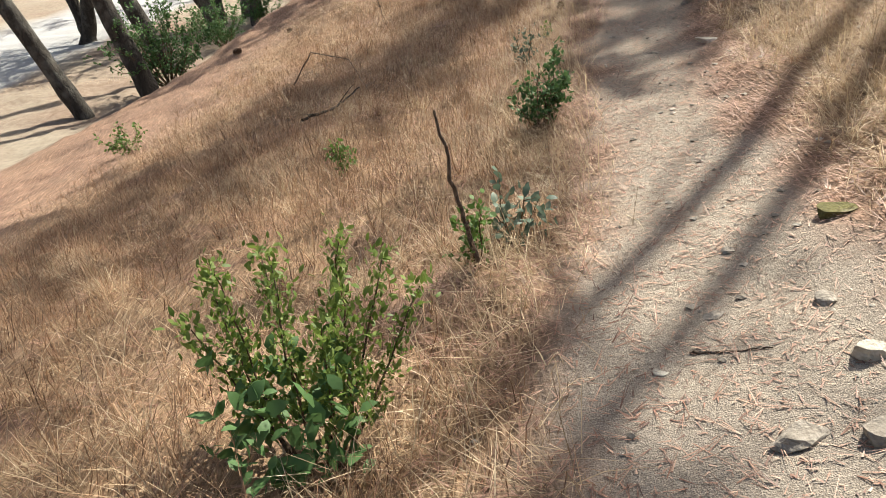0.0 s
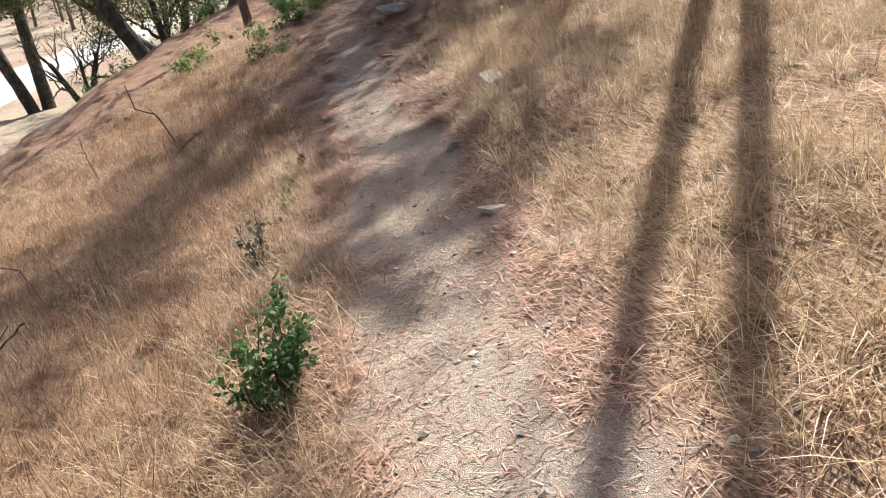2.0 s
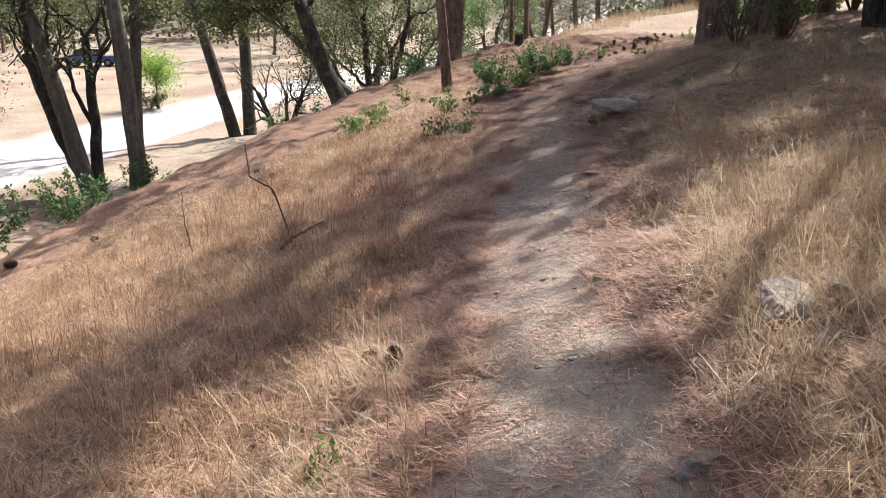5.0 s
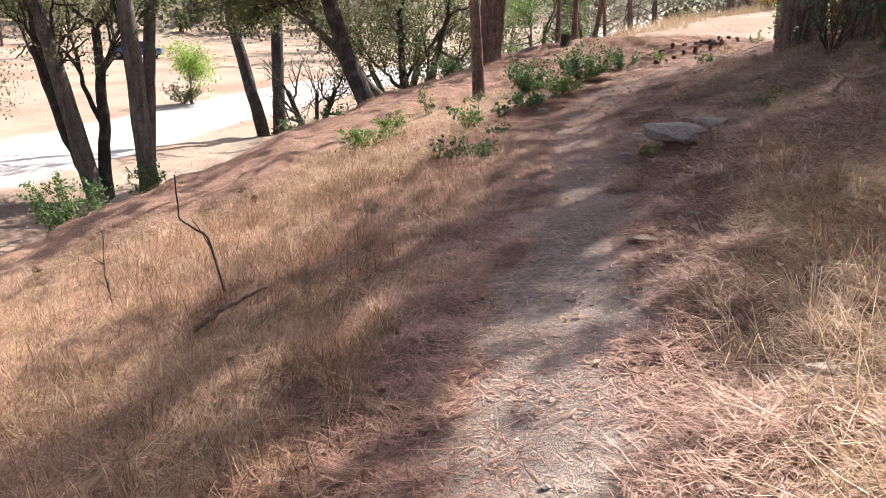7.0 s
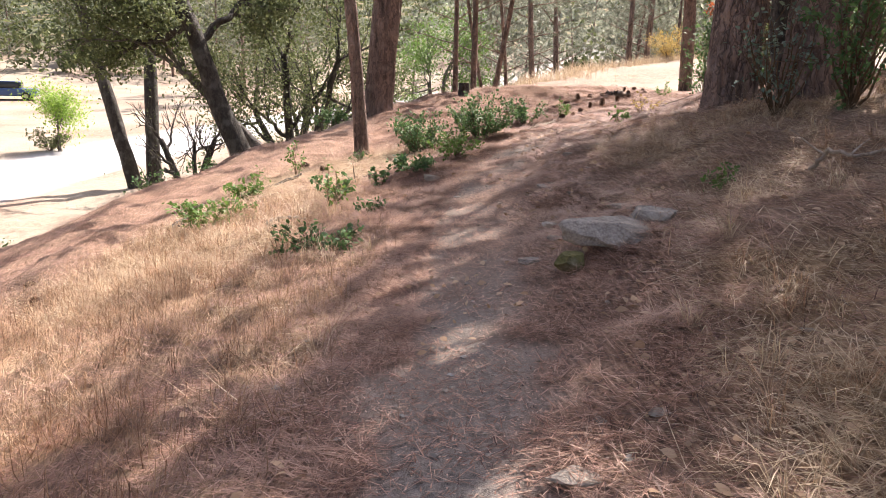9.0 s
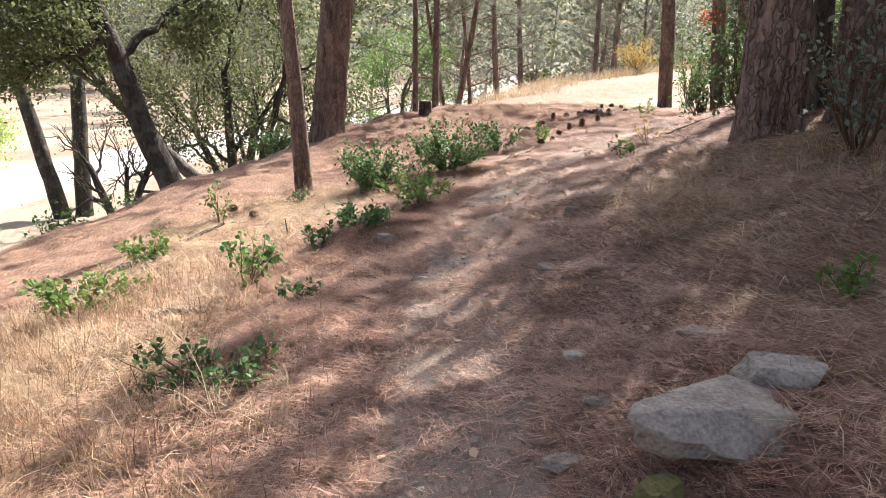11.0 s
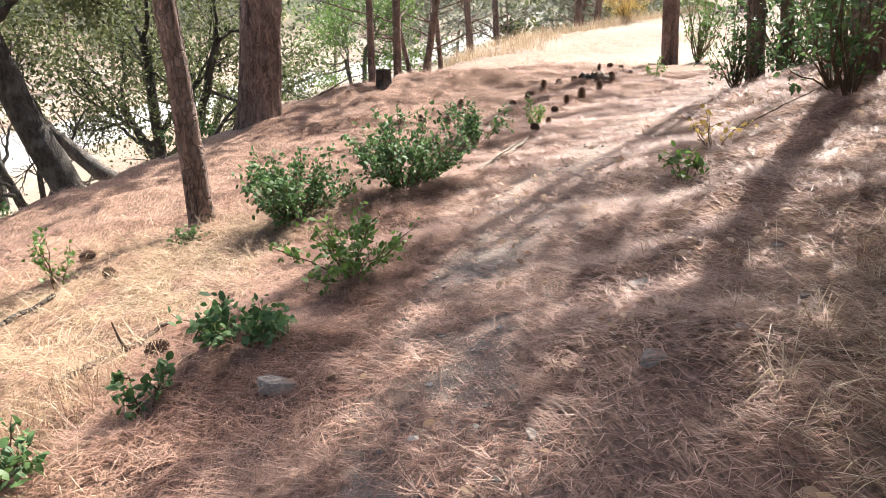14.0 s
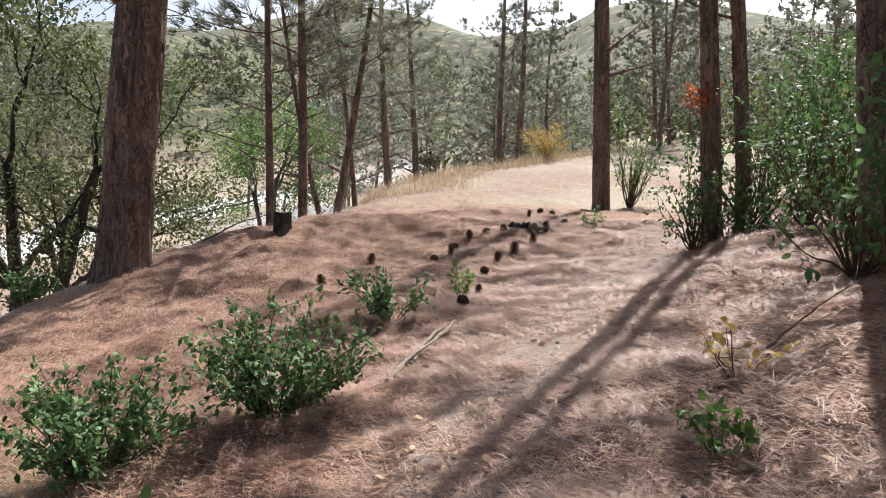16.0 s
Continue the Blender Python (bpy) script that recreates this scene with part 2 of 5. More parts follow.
def trail_x(y):
    y = np.asarray(y, float)
    q = np.clip(y - 16.5, 0, 8.5)
    return 0.55 + 0.15 * y + 0.045 * q * q + 0.765 * np.maximum(0, y - 25)


def aside(x, y):
    """Metres from the middle of the trail, uphill positive."""
    slant = 0.15 + 0.09 * np.clip(np.asarray(y, float) - 16.5, 0, 8.5)
    return (np.asarray(x, float) - trail_x(y)) / np.sqrt(1 + slant * slant)


def crest_x(y):
    y = np.asarray(y, float)
    return -5.4 + 0.62 * (y - 17.1) + 0.17 * np.maximum(0, y - 24) - 0.35 * np.maximum(0, y - 32) + 0.6 * np.maximum(0, np.minimum(y, 60) - 40)


def road_x(y):
    y = np.asarray(y, float)
    return -15.5 + 0.1 * (y - 20) + 0.0042 * np.maximum(0, y - 25) ** 2


def land(x, y):
    """Height of the ground without its small bumps."""
    x, y = np.asarray(x, float), np.asarray(y, float)
    d, v = aside(x, y), np.clip(y, -2, 30) / 20
    down, up = soft(-d - 0.35, 0.35), soft(d - 0.35, 0.35)
    bank = 1.5 * (1 - np.exp(-up / 1.5))
    h = -0.0156 - 0.6486 * v + 2.0438 * v ** 2 - 0.5882 * v ** 3
    h = h + down * (-0.0423 - 0.6756 * v + 0.4607 * v * v) + bank * (0.3804 + 0.0679 * v) + 0.1215 * np.minimum(up, 40)
    h = h + 0.035 * np.clip(y - 30, 0, 60) + 0.1 * np.clip(y - 35, 0, 25)
    h = h - 0.6 * soft(crest_x(y) - x - 0.5, 0.6)
    low = -2.9 + 0.055 * soft(np.minimum(y, 120) - 32, 4) + 0.03 * soft(np.minimum(x, 60) + 2, 3)
    h = low + soft(h - low, 0.35)
    r = np.hypot(x - 2, y - 20)
    return h + (0.10 + 0.26 * value_noise(x, y, 0.014, 20)) * soft(np.minimum(r, 260) - 92, 8)


def ground_z(x, y):
    d = np.abs(aside(x, y))
    rough = 0.25 + 0.75 * step(d, 0.25, 0.8)
    near = step(-np.hypot(np.asarray(x, float) - 2, np.asarray(y, float) - 16), -60, -30)
    h = 0.12 * (value_noise(x, y, 1.1) - 0.5) + 0.08 * (value_noise(x, y, 3.1, 1) - 0.5) + 0.04 * (value_noise(x, y, 7.5, 2) - 0.5)
    mound = 0.10 * np.exp(-((np.asarray(x, float) - 3.95) ** 2 + (np.asarray(y, float) - 14.0) ** 2) / 0.5)
    u = -aside(x, y) * 0.85 + 2.2 * value_noise(x, y, 0.45, 18) + 0.5 * value_noise(x, y, 2.5, 19)
    u = u - np.floor(u)
    ledge = 0.11 * np.minimum(u, (1 - u) * 6) * step(-aside(x, y), 1.3, 2.4) * step(y, 15, 18) * step(y, 36, 31)
    return land(x, y) + near * rough * h + mound + ledge * step(value_noise(x, y, 0.9, 20), 0.3, 0.6)


def masks(x, y):
    d = aside(x, y)
    n = value_noise(x, y, 2.3, 3) * 0.6 + value_noise(x, y, 6.1, 4) * 0.4
    on_hill = step(np.asarray(x, float) - crest_x(y), -1.2, 0.2)
    width = 0.34 + 0.24 * step(y, 4.5, 2) + 0.06 * step(y, 14, 17)
    trail = step(width + 0.5 * (n - 0.5) - np.abs(d), -0.2, 0.18) * step(y, 60, 45) * (1 - 0.6 * step(y, 12.5, 16) * step(n, 0.25, 0.55))
    left = step(-d, 0.45, 1.0) * step(d + 0.25 * np.asarray(y, float) * 0.4, -5.6, -4.0) * step(y, 18.5, 13.5)
    band = step(-d, 1.2, 2.0) * step(d, -4.4, -3.2) * step(y, 14, 16) * step(y, 24, 21)
    right = step(d, 0.5, 0.95) * step(y, 13.5, 9.0) + step(d, 0.95, 1.5) * step(y, 19.0, 16.5) * step(y, 8.5, 10.5) * (0.35 + 0.65 * step(value_noise(x, y, 0.8, 10), 0.3, 0.55))
    clearing = step(y + 0.25 * np.asarray(x, float) + 2 * (n - 0.5), 34.4, 37.4)
    grass = np.clip(left + band + right, 0, 1) * on_hill * step(n, 0.12, 0.4)
    field = np.clip(1 - on_hill + clearing, 0, 1)
    road = step(np.abs(np.asarray(x, float) - road_x(y)), 3.4, 2.7) * (1 - on_hill) * step(y, 160, 120)
    lot = step(np.abs(np.asarray(x, float) - 2 - 0.3 * (np.asarray(y, float) - 42)), 6.5, 4.5) * step(y, 33, 37) * step(y, 84, 74) * step(np.asarray(x, float) - crest_x(y), -0.8, -2.0)
    road = np.maximum(road, lot)
    r = np.hypot(np.asarray(x, float) - 2, np.asarray(y, float) - 20)
    woods = step(r, 92, 112)
    return trail, grass, field, road, woods


def dark_soil_mask(x, y):
    """Where the soil of the trail is darker and greyer: further along, in patches and towards the edges."""
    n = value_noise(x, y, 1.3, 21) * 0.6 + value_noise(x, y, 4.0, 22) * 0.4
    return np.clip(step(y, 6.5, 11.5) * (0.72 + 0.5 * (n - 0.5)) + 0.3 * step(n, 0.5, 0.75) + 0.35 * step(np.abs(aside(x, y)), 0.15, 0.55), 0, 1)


# ---- mesh helpers ----
def mesh_of(name, verts, faces, mat, smooth=True):
    """A mesh from an array of places and an array of faces that all have the same number of corners."""
    verts, faces = np.asarray(verts, np.float32), np.asarray(faces, np.int32)
    me = bpy.data.meshes.new(name)
    n, k = faces.shape
    me.vertices.add(len(verts))
    me.vertices.foreach_set("co", verts.ravel())
    me.loops.add(n * k)
    me.loops.foreach_set("vertex_index", faces.ravel())
    me.polygons.add(n)
    me.polygons.foreach_set("loop_start", np.arange(0, n * k, k, dtype=np.int32))
    me.polygons.foreach_set("loop_total", np.full(n, k, np.int32))
    me.polygons.foreach_set("use_smooth", np.full(n, smooth))
    me.materials.append(mat)
    me.update(calc_edges=True)
    return me


def thing(name, x, y, z, label, category, group="", turn=0.0):
    ob = new(name)
    ob.empty_display_size = 0.1
    ob.matrix_basis = pose(x, y, z, 0, 0, turn)
    return tagged(ob, label, category, group)


def part(name, me, parent, label=""):
    ob = new(name, me)
    ob.parent = parent
    if label:
        ob["label"] = label
    return ob


def tube(path, radii, sides=8, rough=0.0, seed=0):
    """Verts and quads of a bent, tapered round bar."""
    path, radii = np.asarray(path, float), np.asarray(radii, float)
    g = np.gradient(path, axis=0)
    g /= np.linalg.norm(g, axis=1)[:, None] + 1e-9
    ref = np.array([0.0, 0, 1]) if abs(g[0, 2]) < 0.8 else np.array([0, 1.0, 0])
    u = np.cross(g, ref)
    u /= np.linalg.norm(u, axis=1)[:, None]
    w = np.cross(g, u)
    a = np.linspace(0, 2 * np.pi, sides, endpoint=False)
    r = radii[:, None] * np.ones(sides)
    if rough:
        rr = np.random.default_rng(seed)
        r = r * (1 + rough * (rr.random((len(path), sides)) - 0.5))
    v = path[:, None] + r[..., None] * (np.cos(a)[None, :, None] * u[:, None] + np.sin(a)[None, :, None] * w[:, None])
    n = len(path)
    i, j = np.meshgrid(np.arange(n - 1), np.arange(sides), indexing="ij")
    k = (j + 1) % sides
    f = np.stack([i * sides + j, (i + 1) * sides + j, (i + 1) * sides + k, i * sides + k], -1).reshape(-1, 4)
    v = v.reshape(-1, 3)
    return v, f


def joined(pieces):
    vs, fs, n = [], [], 0
    for v, f in pieces:
        vs.append(v)
        fs.append(f + n)
        n += len(v)
    return np.vstack(vs), np.vstack(fs)


def bark_trunk(path, radii, sides, plates, depth, seed, flare=0.0):
    """A trunk whose bark stands out in long plates between furrows."""
    path = np.asarray(path, float)
    n = len(path)
    v, f = tube(path, radii, sides)
    v = v.reshape(n, sides, 3)
    a = np.linspace(0, 2 * np.pi, sides, endpoint=False)
    h = path[:, 2] - path[0, 2]
    ring = np.arange(n)
    A, H = np.meshgrid(a, h)
    uu, vv = np.cos(A) * plates, np.sin(A) * plates
    wob = value_noise(uu * 0.6 + H * 1.3, vv * 0.6, 1.0, seed)
    ridge = np.abs(value_noise(uu + wob * 1.2 + H * 0.55, vv - H * 0.4, 1.0, seed + 1) - 0.5) * 2
    cross = np.abs(value_noise(uu * 0.5, vv * 0.5 + H * 5.5, 1.0, seed + 2) - 0.5) * 2
    out = np.minimum(np.clip(ridge * 3.0, 0, 1), np.clip(cross * 5.0 + 0.25, 0, 1))
    lump = value_noise(uu * 0.3, vv * 0.3 + H * 0.7, 1.0, seed + 3) - 0.5
    c = path[:, None]
    way_out = v - c
    length = np.linalg.norm(way_out, axis=2, keepdims=True)
    push = depth * (out - 0.6) + depth * 1.2 * lump
    if flare:
        lobes = 1 + 0.35 * np.cos(A * 5 + seed)
        push = push + flare * np.exp(-H / 0.22) * lobes
    v = c + way_out * (1 + push[..., None] / length)
    return v.reshape(-1, 3), f


def leaf_cards(places, size, seed, aspect=0.5, droop=0.0, spread=1.0, outward=None, plain=False):
    """Small pointed leaves, each folded along its midrib: six corners, four triangles."""
    r = np.random.default_rng(seed)
    n = len(places)
    d = r.normal(size=(n, 3))
    if outward is not None:
        d = d * spread + outward
    d[:, 2] -= droop
    d /= np.linalg.norm(d, axis=1)[:, None]
    s = np.cross(d, r.normal(size=(n, 3)) * 0.6 + np.array([0, 0, 1.0]))
    s /= np.linalg.norm(s, axis=1)[:, None] + 1e-9
    up = np.cross(s, d)
    length = (size * (0.6 + 0.8 * r.random(n)))[:, None]
    wide = length * aspect * 0.5
    fold = wide * 0.35
    p = np.asarray(places, float)
    if plain:
        v = np.stack([p, p + d * length * 0.45 + s * wide + up * fold, p + d * length, p + d * length * 0.45 - s * wide + up * fold], 1).reshape(-1, 3)
        return v, (np.array([[0, 3, 1], [1, 3, 2]])[None] + (np.arange(n) * 4)[:, None, None]).reshape(-1, 3)
    v = np.stack([p, p + d * length * 0.33 + s * wide + up * fold, p + d * length * 0.33 - s * wide + up * fold, p + d * length * 0.72 + s * wide * 0.75 + up * fold, p + d * length * 0.72 - s * wide * 0.75 + up * fold, p + d * length], 1).reshape(-1, 3)
    b = (np.arange(n) * 6)[:, None, None]
    f = (np.array([[0, 2, 1], [1, 2, 4], [1, 4, 3], [3, 4, 5]])[None] + b).reshape(-1, 3)
    return v, f


def needle_cards(tips, ways, count, length, width, seed, spread=0.55):
    """Tufts of long pine needles that fan out of twig tips: one thin triangle a needle."""
    r = np.random.default_rng(seed)
    p = np.repeat(np.asarray(tips, float), count, 0)
    d = np.repeat(np.asarray(ways, float), count, 0) + r.normal(size=(len(p), 3)) * spread
    d /= np.linalg.norm(d, axis=1)[:, None]
    p = p - d * 0.02 + r.normal(size=p.shape) * 0.03
    s = np.cross(d, r.normal(size=d.shape))
    s /= np.linalg.norm(s, axis=1)[:, None] + 1e-9
    ln = (length * (0.7 + 0.5 * r.random(len(p))))[:, None]
    v = np.stack([p - s * width / 2, p + s * width / 2, p + d * ln], 1).reshape(-1, 3)
    f = np.arange(len(v)).reshape(-1, 3)
    return v, f


def bent_strands(x, y, z, length, width, lean, heading, curl, seed, parts=2):
    """Grass blades or fallen needles as narrow bent strips. lean: degrees from upright."""
    r = np.random.default_rng(seed)
    n = len(x)
    rows = []
    a = np.radians(heading)
    flat = np.stack([np.cos(a), np.sin(a), np.zeros(n)], -1)
    side = np.stack([-np.sin(a), np.cos(a), np.zeros(n)], -1)
    twist = r.random(n) * np.pi
    side = side * np.cos(twist)[:, None] + np.array([0, 0, 1.0]) * np.sin(twist)[:, None] * 0.3 + flat * np.sin(twist)[:, None] * 0.7
    p = np.stack([x, y, z], -1)
    t = np.radians(lean)
    for k in range(parts + 1):
        w = width * (1.0, 0.8, 0.25)[min(k, 2)] if parts == 2 else width * (1 - 0.6 * k / parts)
        rows.append(p - side * w[:, None] / 2)
        rows.append(p + side * w[:, None] / 2)
        p = p + (flat * np.sin(t)[:, None] + np.array([0, 0, 1.0]) * np.cos(t)[:, None]) * (length / parts)[:, None]
        t = t + np.radians(curl)
    v = np.stack(rows, 1).reshape(-1, 3)
    k = (parts + 1) * 2
    b = (np.arange(n) * k)[:, None, None]
    q = np.array([[2 * i, 2 * i + 1, 2 * i + 3, 2 * i + 2] for i in range(parts)])
    return v, (q[None] + b).reshape(-1, 4)


# ---- ground ----
def spread_axis(lo, hi, fine, far, growth):
    mid = list(np.arange(lo, hi, fine))
    out, s, p = [], fine, mid[-1]
    while p < far:
        s *= growth
        p += s
        out.append(p)
    back, s, p = [], fine, lo
    while p > -far:
        s *= growth
        p -= s
        back.append(p)
    return np.array(back[::-1] + mid + out)


gx, gy = spread_axis(-7.0, 11.0, 0.09, 700, 1.11), spread_axis(-1.0, 31.0, 0.09, 700, 1.11)
GX, GY = np.meshgrid(gx, gy)
GZ = ground_z(GX, GY)
nx, ny = len(gx), len(gy)
ii, jj = np.meshgrid(np.arange(ny - 1), np.arange(nx - 1), indexing="ij")
ground_mesh = mesh_of("ground", np.stack([GX, GY, GZ], -1).reshape(-1, 3), np.stack([ii * nx + jj, ii * nx + jj + 1, (ii + 1) * nx + jj + 1, (ii + 1) * nx + jj], -1).reshape(-1, 4), SOIL)
for key, values in zip(("trail", "grass", "field", "road", "woods"), masks(GX, GY)):
    ground_mesh.attributes.new(key, "FLOAT", "POINT").data.foreach_set("value", values.ravel().astype(np.float32))
ground_mesh.attributes.new("dark_soil", "FLOAT", "POINT").data.foreach_set("value", dark_soil_mask(GX, GY).ravel().astype(np.float32))
ground = tagged(new("ground", ground_mesh), "dusty trail across a needle-strewn slope with a pale field below", "ground", kind="structure")

# ---- trees ----
def trunk_path(lean, height, bend, seed, n=40, low=-0.25):
    r = np.random.default_rng(seed)
    h = np.r_[low, np.linspace(0, 1, n) ** 1.15 * height]
    ph = r.random(2) * 6
    x = lean[0] * h + bend * np.sin(h / height * 4 + ph[0]) - bend * np.sin(ph[0])
    y = lean[1] * h + bend * np.sin(h / height * 3 + ph[1]) - bend * np.sin(ph[1])
    return np.stack([x, y, h], -1)


def limb_path(start, way, length, sag, seed, n=9, wobble=0.08):
    r = np.random.default_rng(seed)
    t = np.linspace(0, 1, n)
    way = np.asarray(way, float) / np.linalg.norm(way)
    p = np.asarray(start, float) + way * (t * length)[:, None]
    p[:, 2] += sag * t * t * length
    p[1:] += np.cumsum(r.normal(size=(n - 1, 3)), 0) * wobble * length / n
    return p


def pine_tree(x, y, label, height, radius, lean=(0, 0), bend=0.05, crown=4.0, limbs=26, reach=2.6, seed=0, near=False, group="", bark=None, tufts=7, dead=0, turn=0.0, fan=30, needle=0.011, foliage=None, bare_limbs=(), coarse=False):
    """A pine: furrowed trunk, whorled limbs that droop and lift, and tufts of long grey-green needles."""
    r = np.random.default_rng(seed + 100)
    bark = bark or PINE_BARK
    tree = thing("pine_tree", x, y, float(ground_z(x, y)), label, "tree", group, turn)
    path = trunk_path(lean, height, bend, seed, 150 if near else 26)
    hh = np.clip(path[:, 2] / height, 0, 1)
    radii = radius * (1 - hh) ** 0.7 * 0.84 + 0.008
    if near:
        v, f = bark_trunk(path, radii, 130 if radius > 0.3 else 90, 2.2 + radius * 6, min(0.045, radius * 0.15), seed + 2, radius * 0.2)
    else:
        v, f = tube(path, radii, 12, 0.16, seed)
    part("trunk", mesh_of("pine_trunk", v, f, bark), tree)
    tips, ways = [], []
    for k in range(limbs + dead):
        is_dead = k >= limbs
        hk = (crown + (height - crown - 0.2) * ((k + r.random()) / limbs) ** 0.9) if not is_dead else crown * (0.3 + 0.7 * r.random())
        i = int(np.argmin(np.abs(path[:, 2] - hk)))
        a = k * 2.4 + r.random()
        ln = reach * (0.35 + 0.65 * (1 - (hk - crown) / (height - crown + 0.1))) * (0.7 + 0.5 * r.random()) if not is_dead else reach * (0.2 + 0.5 * r.random())
        lp = limb_path(path[i], (np.cos(a), np.sin(a), 0.15 + 0.3 * r.random()), ln, -0.05 + 0.25 * r.random(), seed * 50 + k, 6 if coarse else 9)
        lr = np.linspace(max(0.012, radii[i] * 0.3), 0.006, len(lp))
        pieces = [tube(lp, lr, 3 if coarse else 5)]
        for s in range(4 if not is_dead else 2):
            j = 2 + int(r.random() * (len(lp) - 3))
            out = lp[j] - lp[0] + r.normal(size=3) * ln * 0.6
            sp = limb_path(lp[j], out, ln * (0.25 + 0.25 * r.random()), 0.15, seed * 70 + k * 5 + s, 4 if coarse else 5)
            pieces.append(tube(sp, np.linspace(0.009, 0.004, len(sp)), 3 if coarse else 4))
            if not is_dead:
                tips.append(sp[-1]); ways.append(sp[-1] - sp[-2])
                tips.append(sp[-3]); ways.append(sp[-1] - sp[-3] + np.array([0, 0, 0.05]))
        v, f = joined(pieces)
        part("limb", mesh_of("pine_limb", v, f, bark), tree)
        if not is_dead:
            for s in range(tufts):
                j = len(lp) - 1 - int(r.random() * (len(lp) * 0.65))
                tips.append(lp[j] + r.normal(size=3) * 0.08)
                ways.append(lp[min(j + 1, len(lp) - 1)] - lp[j - 1] + np.array([0, 0, 0.1]))
    for k, (hk, way, ln, thick) in enumerate(bare_limbs):
        i = int(np.argmin(np.abs(path[:, 2] - hk)))
        lp = limb_path(path[i], way, ln, -0.06, seed * 90 + k, 14, 0.14)
        v, f = tube(lp, np.linspace(thick, thick * 0.5, 14), 6)
        part("limb", mesh_of("pine_limb", v, f, bark), tree, "bare dead limb")
    if tips:
        ways = np.array(ways)
        ways /= np.linalg.norm(ways, axis=1)[:, None] + 1e-9
        v, f = needle_cards(tips, ways, fan, 0.22, needle, seed + 9)
        part("crown", mesh_of("pine_needles", v, f, foliage or NEEDLE_GREEN), tree)
    return tree


def branch_out(start, way, length, radius, depth, seed, pieces, ends, kink=0.5):
    r = np.random.default_rng(seed)
    p = limb_path(start, way, length, 0.05, seed, 8, 0.22)
    pieces.append(tube(p, np.linspace(radius, radius * 0.55, 8), 8 if radius > 0.05 else 5, 0.15, seed))
    if depth == 0:
        for q in p[3:]:
            ends.append(q)
        return
    for k in range(3 if depth > 1 else 4):
        j = 7 if k == 0 else 3 + int(r.random() * 4)
        d = (p[j] - p[j - 1]) / (np.linalg.norm(p[j] - p[j - 1]) + 1e-9) + r.normal(size=3) * kink
        branch_out(p[j], d, length * (0.55 + 0.25 * r.random()), radius * 0.5, depth - 1, seed * 7 + k + 1, pieces, ends, kink)


def oak_tree(x, y, label, stems, seed, leaf=None, leaf_size=0.085, leaves=9000, bark=None, puff=0.36, group="", depth=3, name="oak_tree", turn=0.0):
    """A broad-leaved tree. stems: (way, length, radius) of each trunk that rises from the base."""
    tree = thing(name, x, y, float(ground_z(x, y)) - 0.15, label, "tree", group, turn)
    r = np.random.default_rng(seed)
    ends = []
    for k, (way, length, radius) in enumerate(stems):
        p = limb_path((0.1 * k, 0, 0), way, length, 0.12, seed * 3 + k, 14, 0.10)
        rad = np.linspace(radius, radius * 0.6, 14)
        rad[0] *= 1.3
        v, f = tube(p, rad, 14, 0.14, seed + k)
        part("trunk", mesh_of("oak_trunk", v, f, bark or DARK_BARK), tree)
        for b in range(5):
            j = 13 if b < 2 else 5 + int(r.random() * 8)
            d = (p[j] - p[j - 1]) / np.linalg.norm(p[j] - p[j - 1]) + r.normal(size=3) * 0.75
            pieces = []
            branch_out(p[j], d, length * (0.32 + 0.2 * r.random()), rad[j] * 0.55, depth - 1, seed * 11 + k * 5 + b, pieces, ends)
            v, f = joined(pieces)
            part("limb", mesh_of("oak_limb", v, f, bark or DARK_BARK), tree)
    ends = np.array(ends)
    if leaves:
        pick = r.integers(0, len(ends), leaves)
        v, f = leaf_cards(ends[pick] + r.normal(size=(leaves, 3)) * puff * np.array([1, 1, 0.7]), leaf_size, seed + 1, 0.55, 0.3, plain=True)
        part("crown", mesh_of("oak_leaves", v, f, leaf or LEAF_OAK), tree)
    return tree


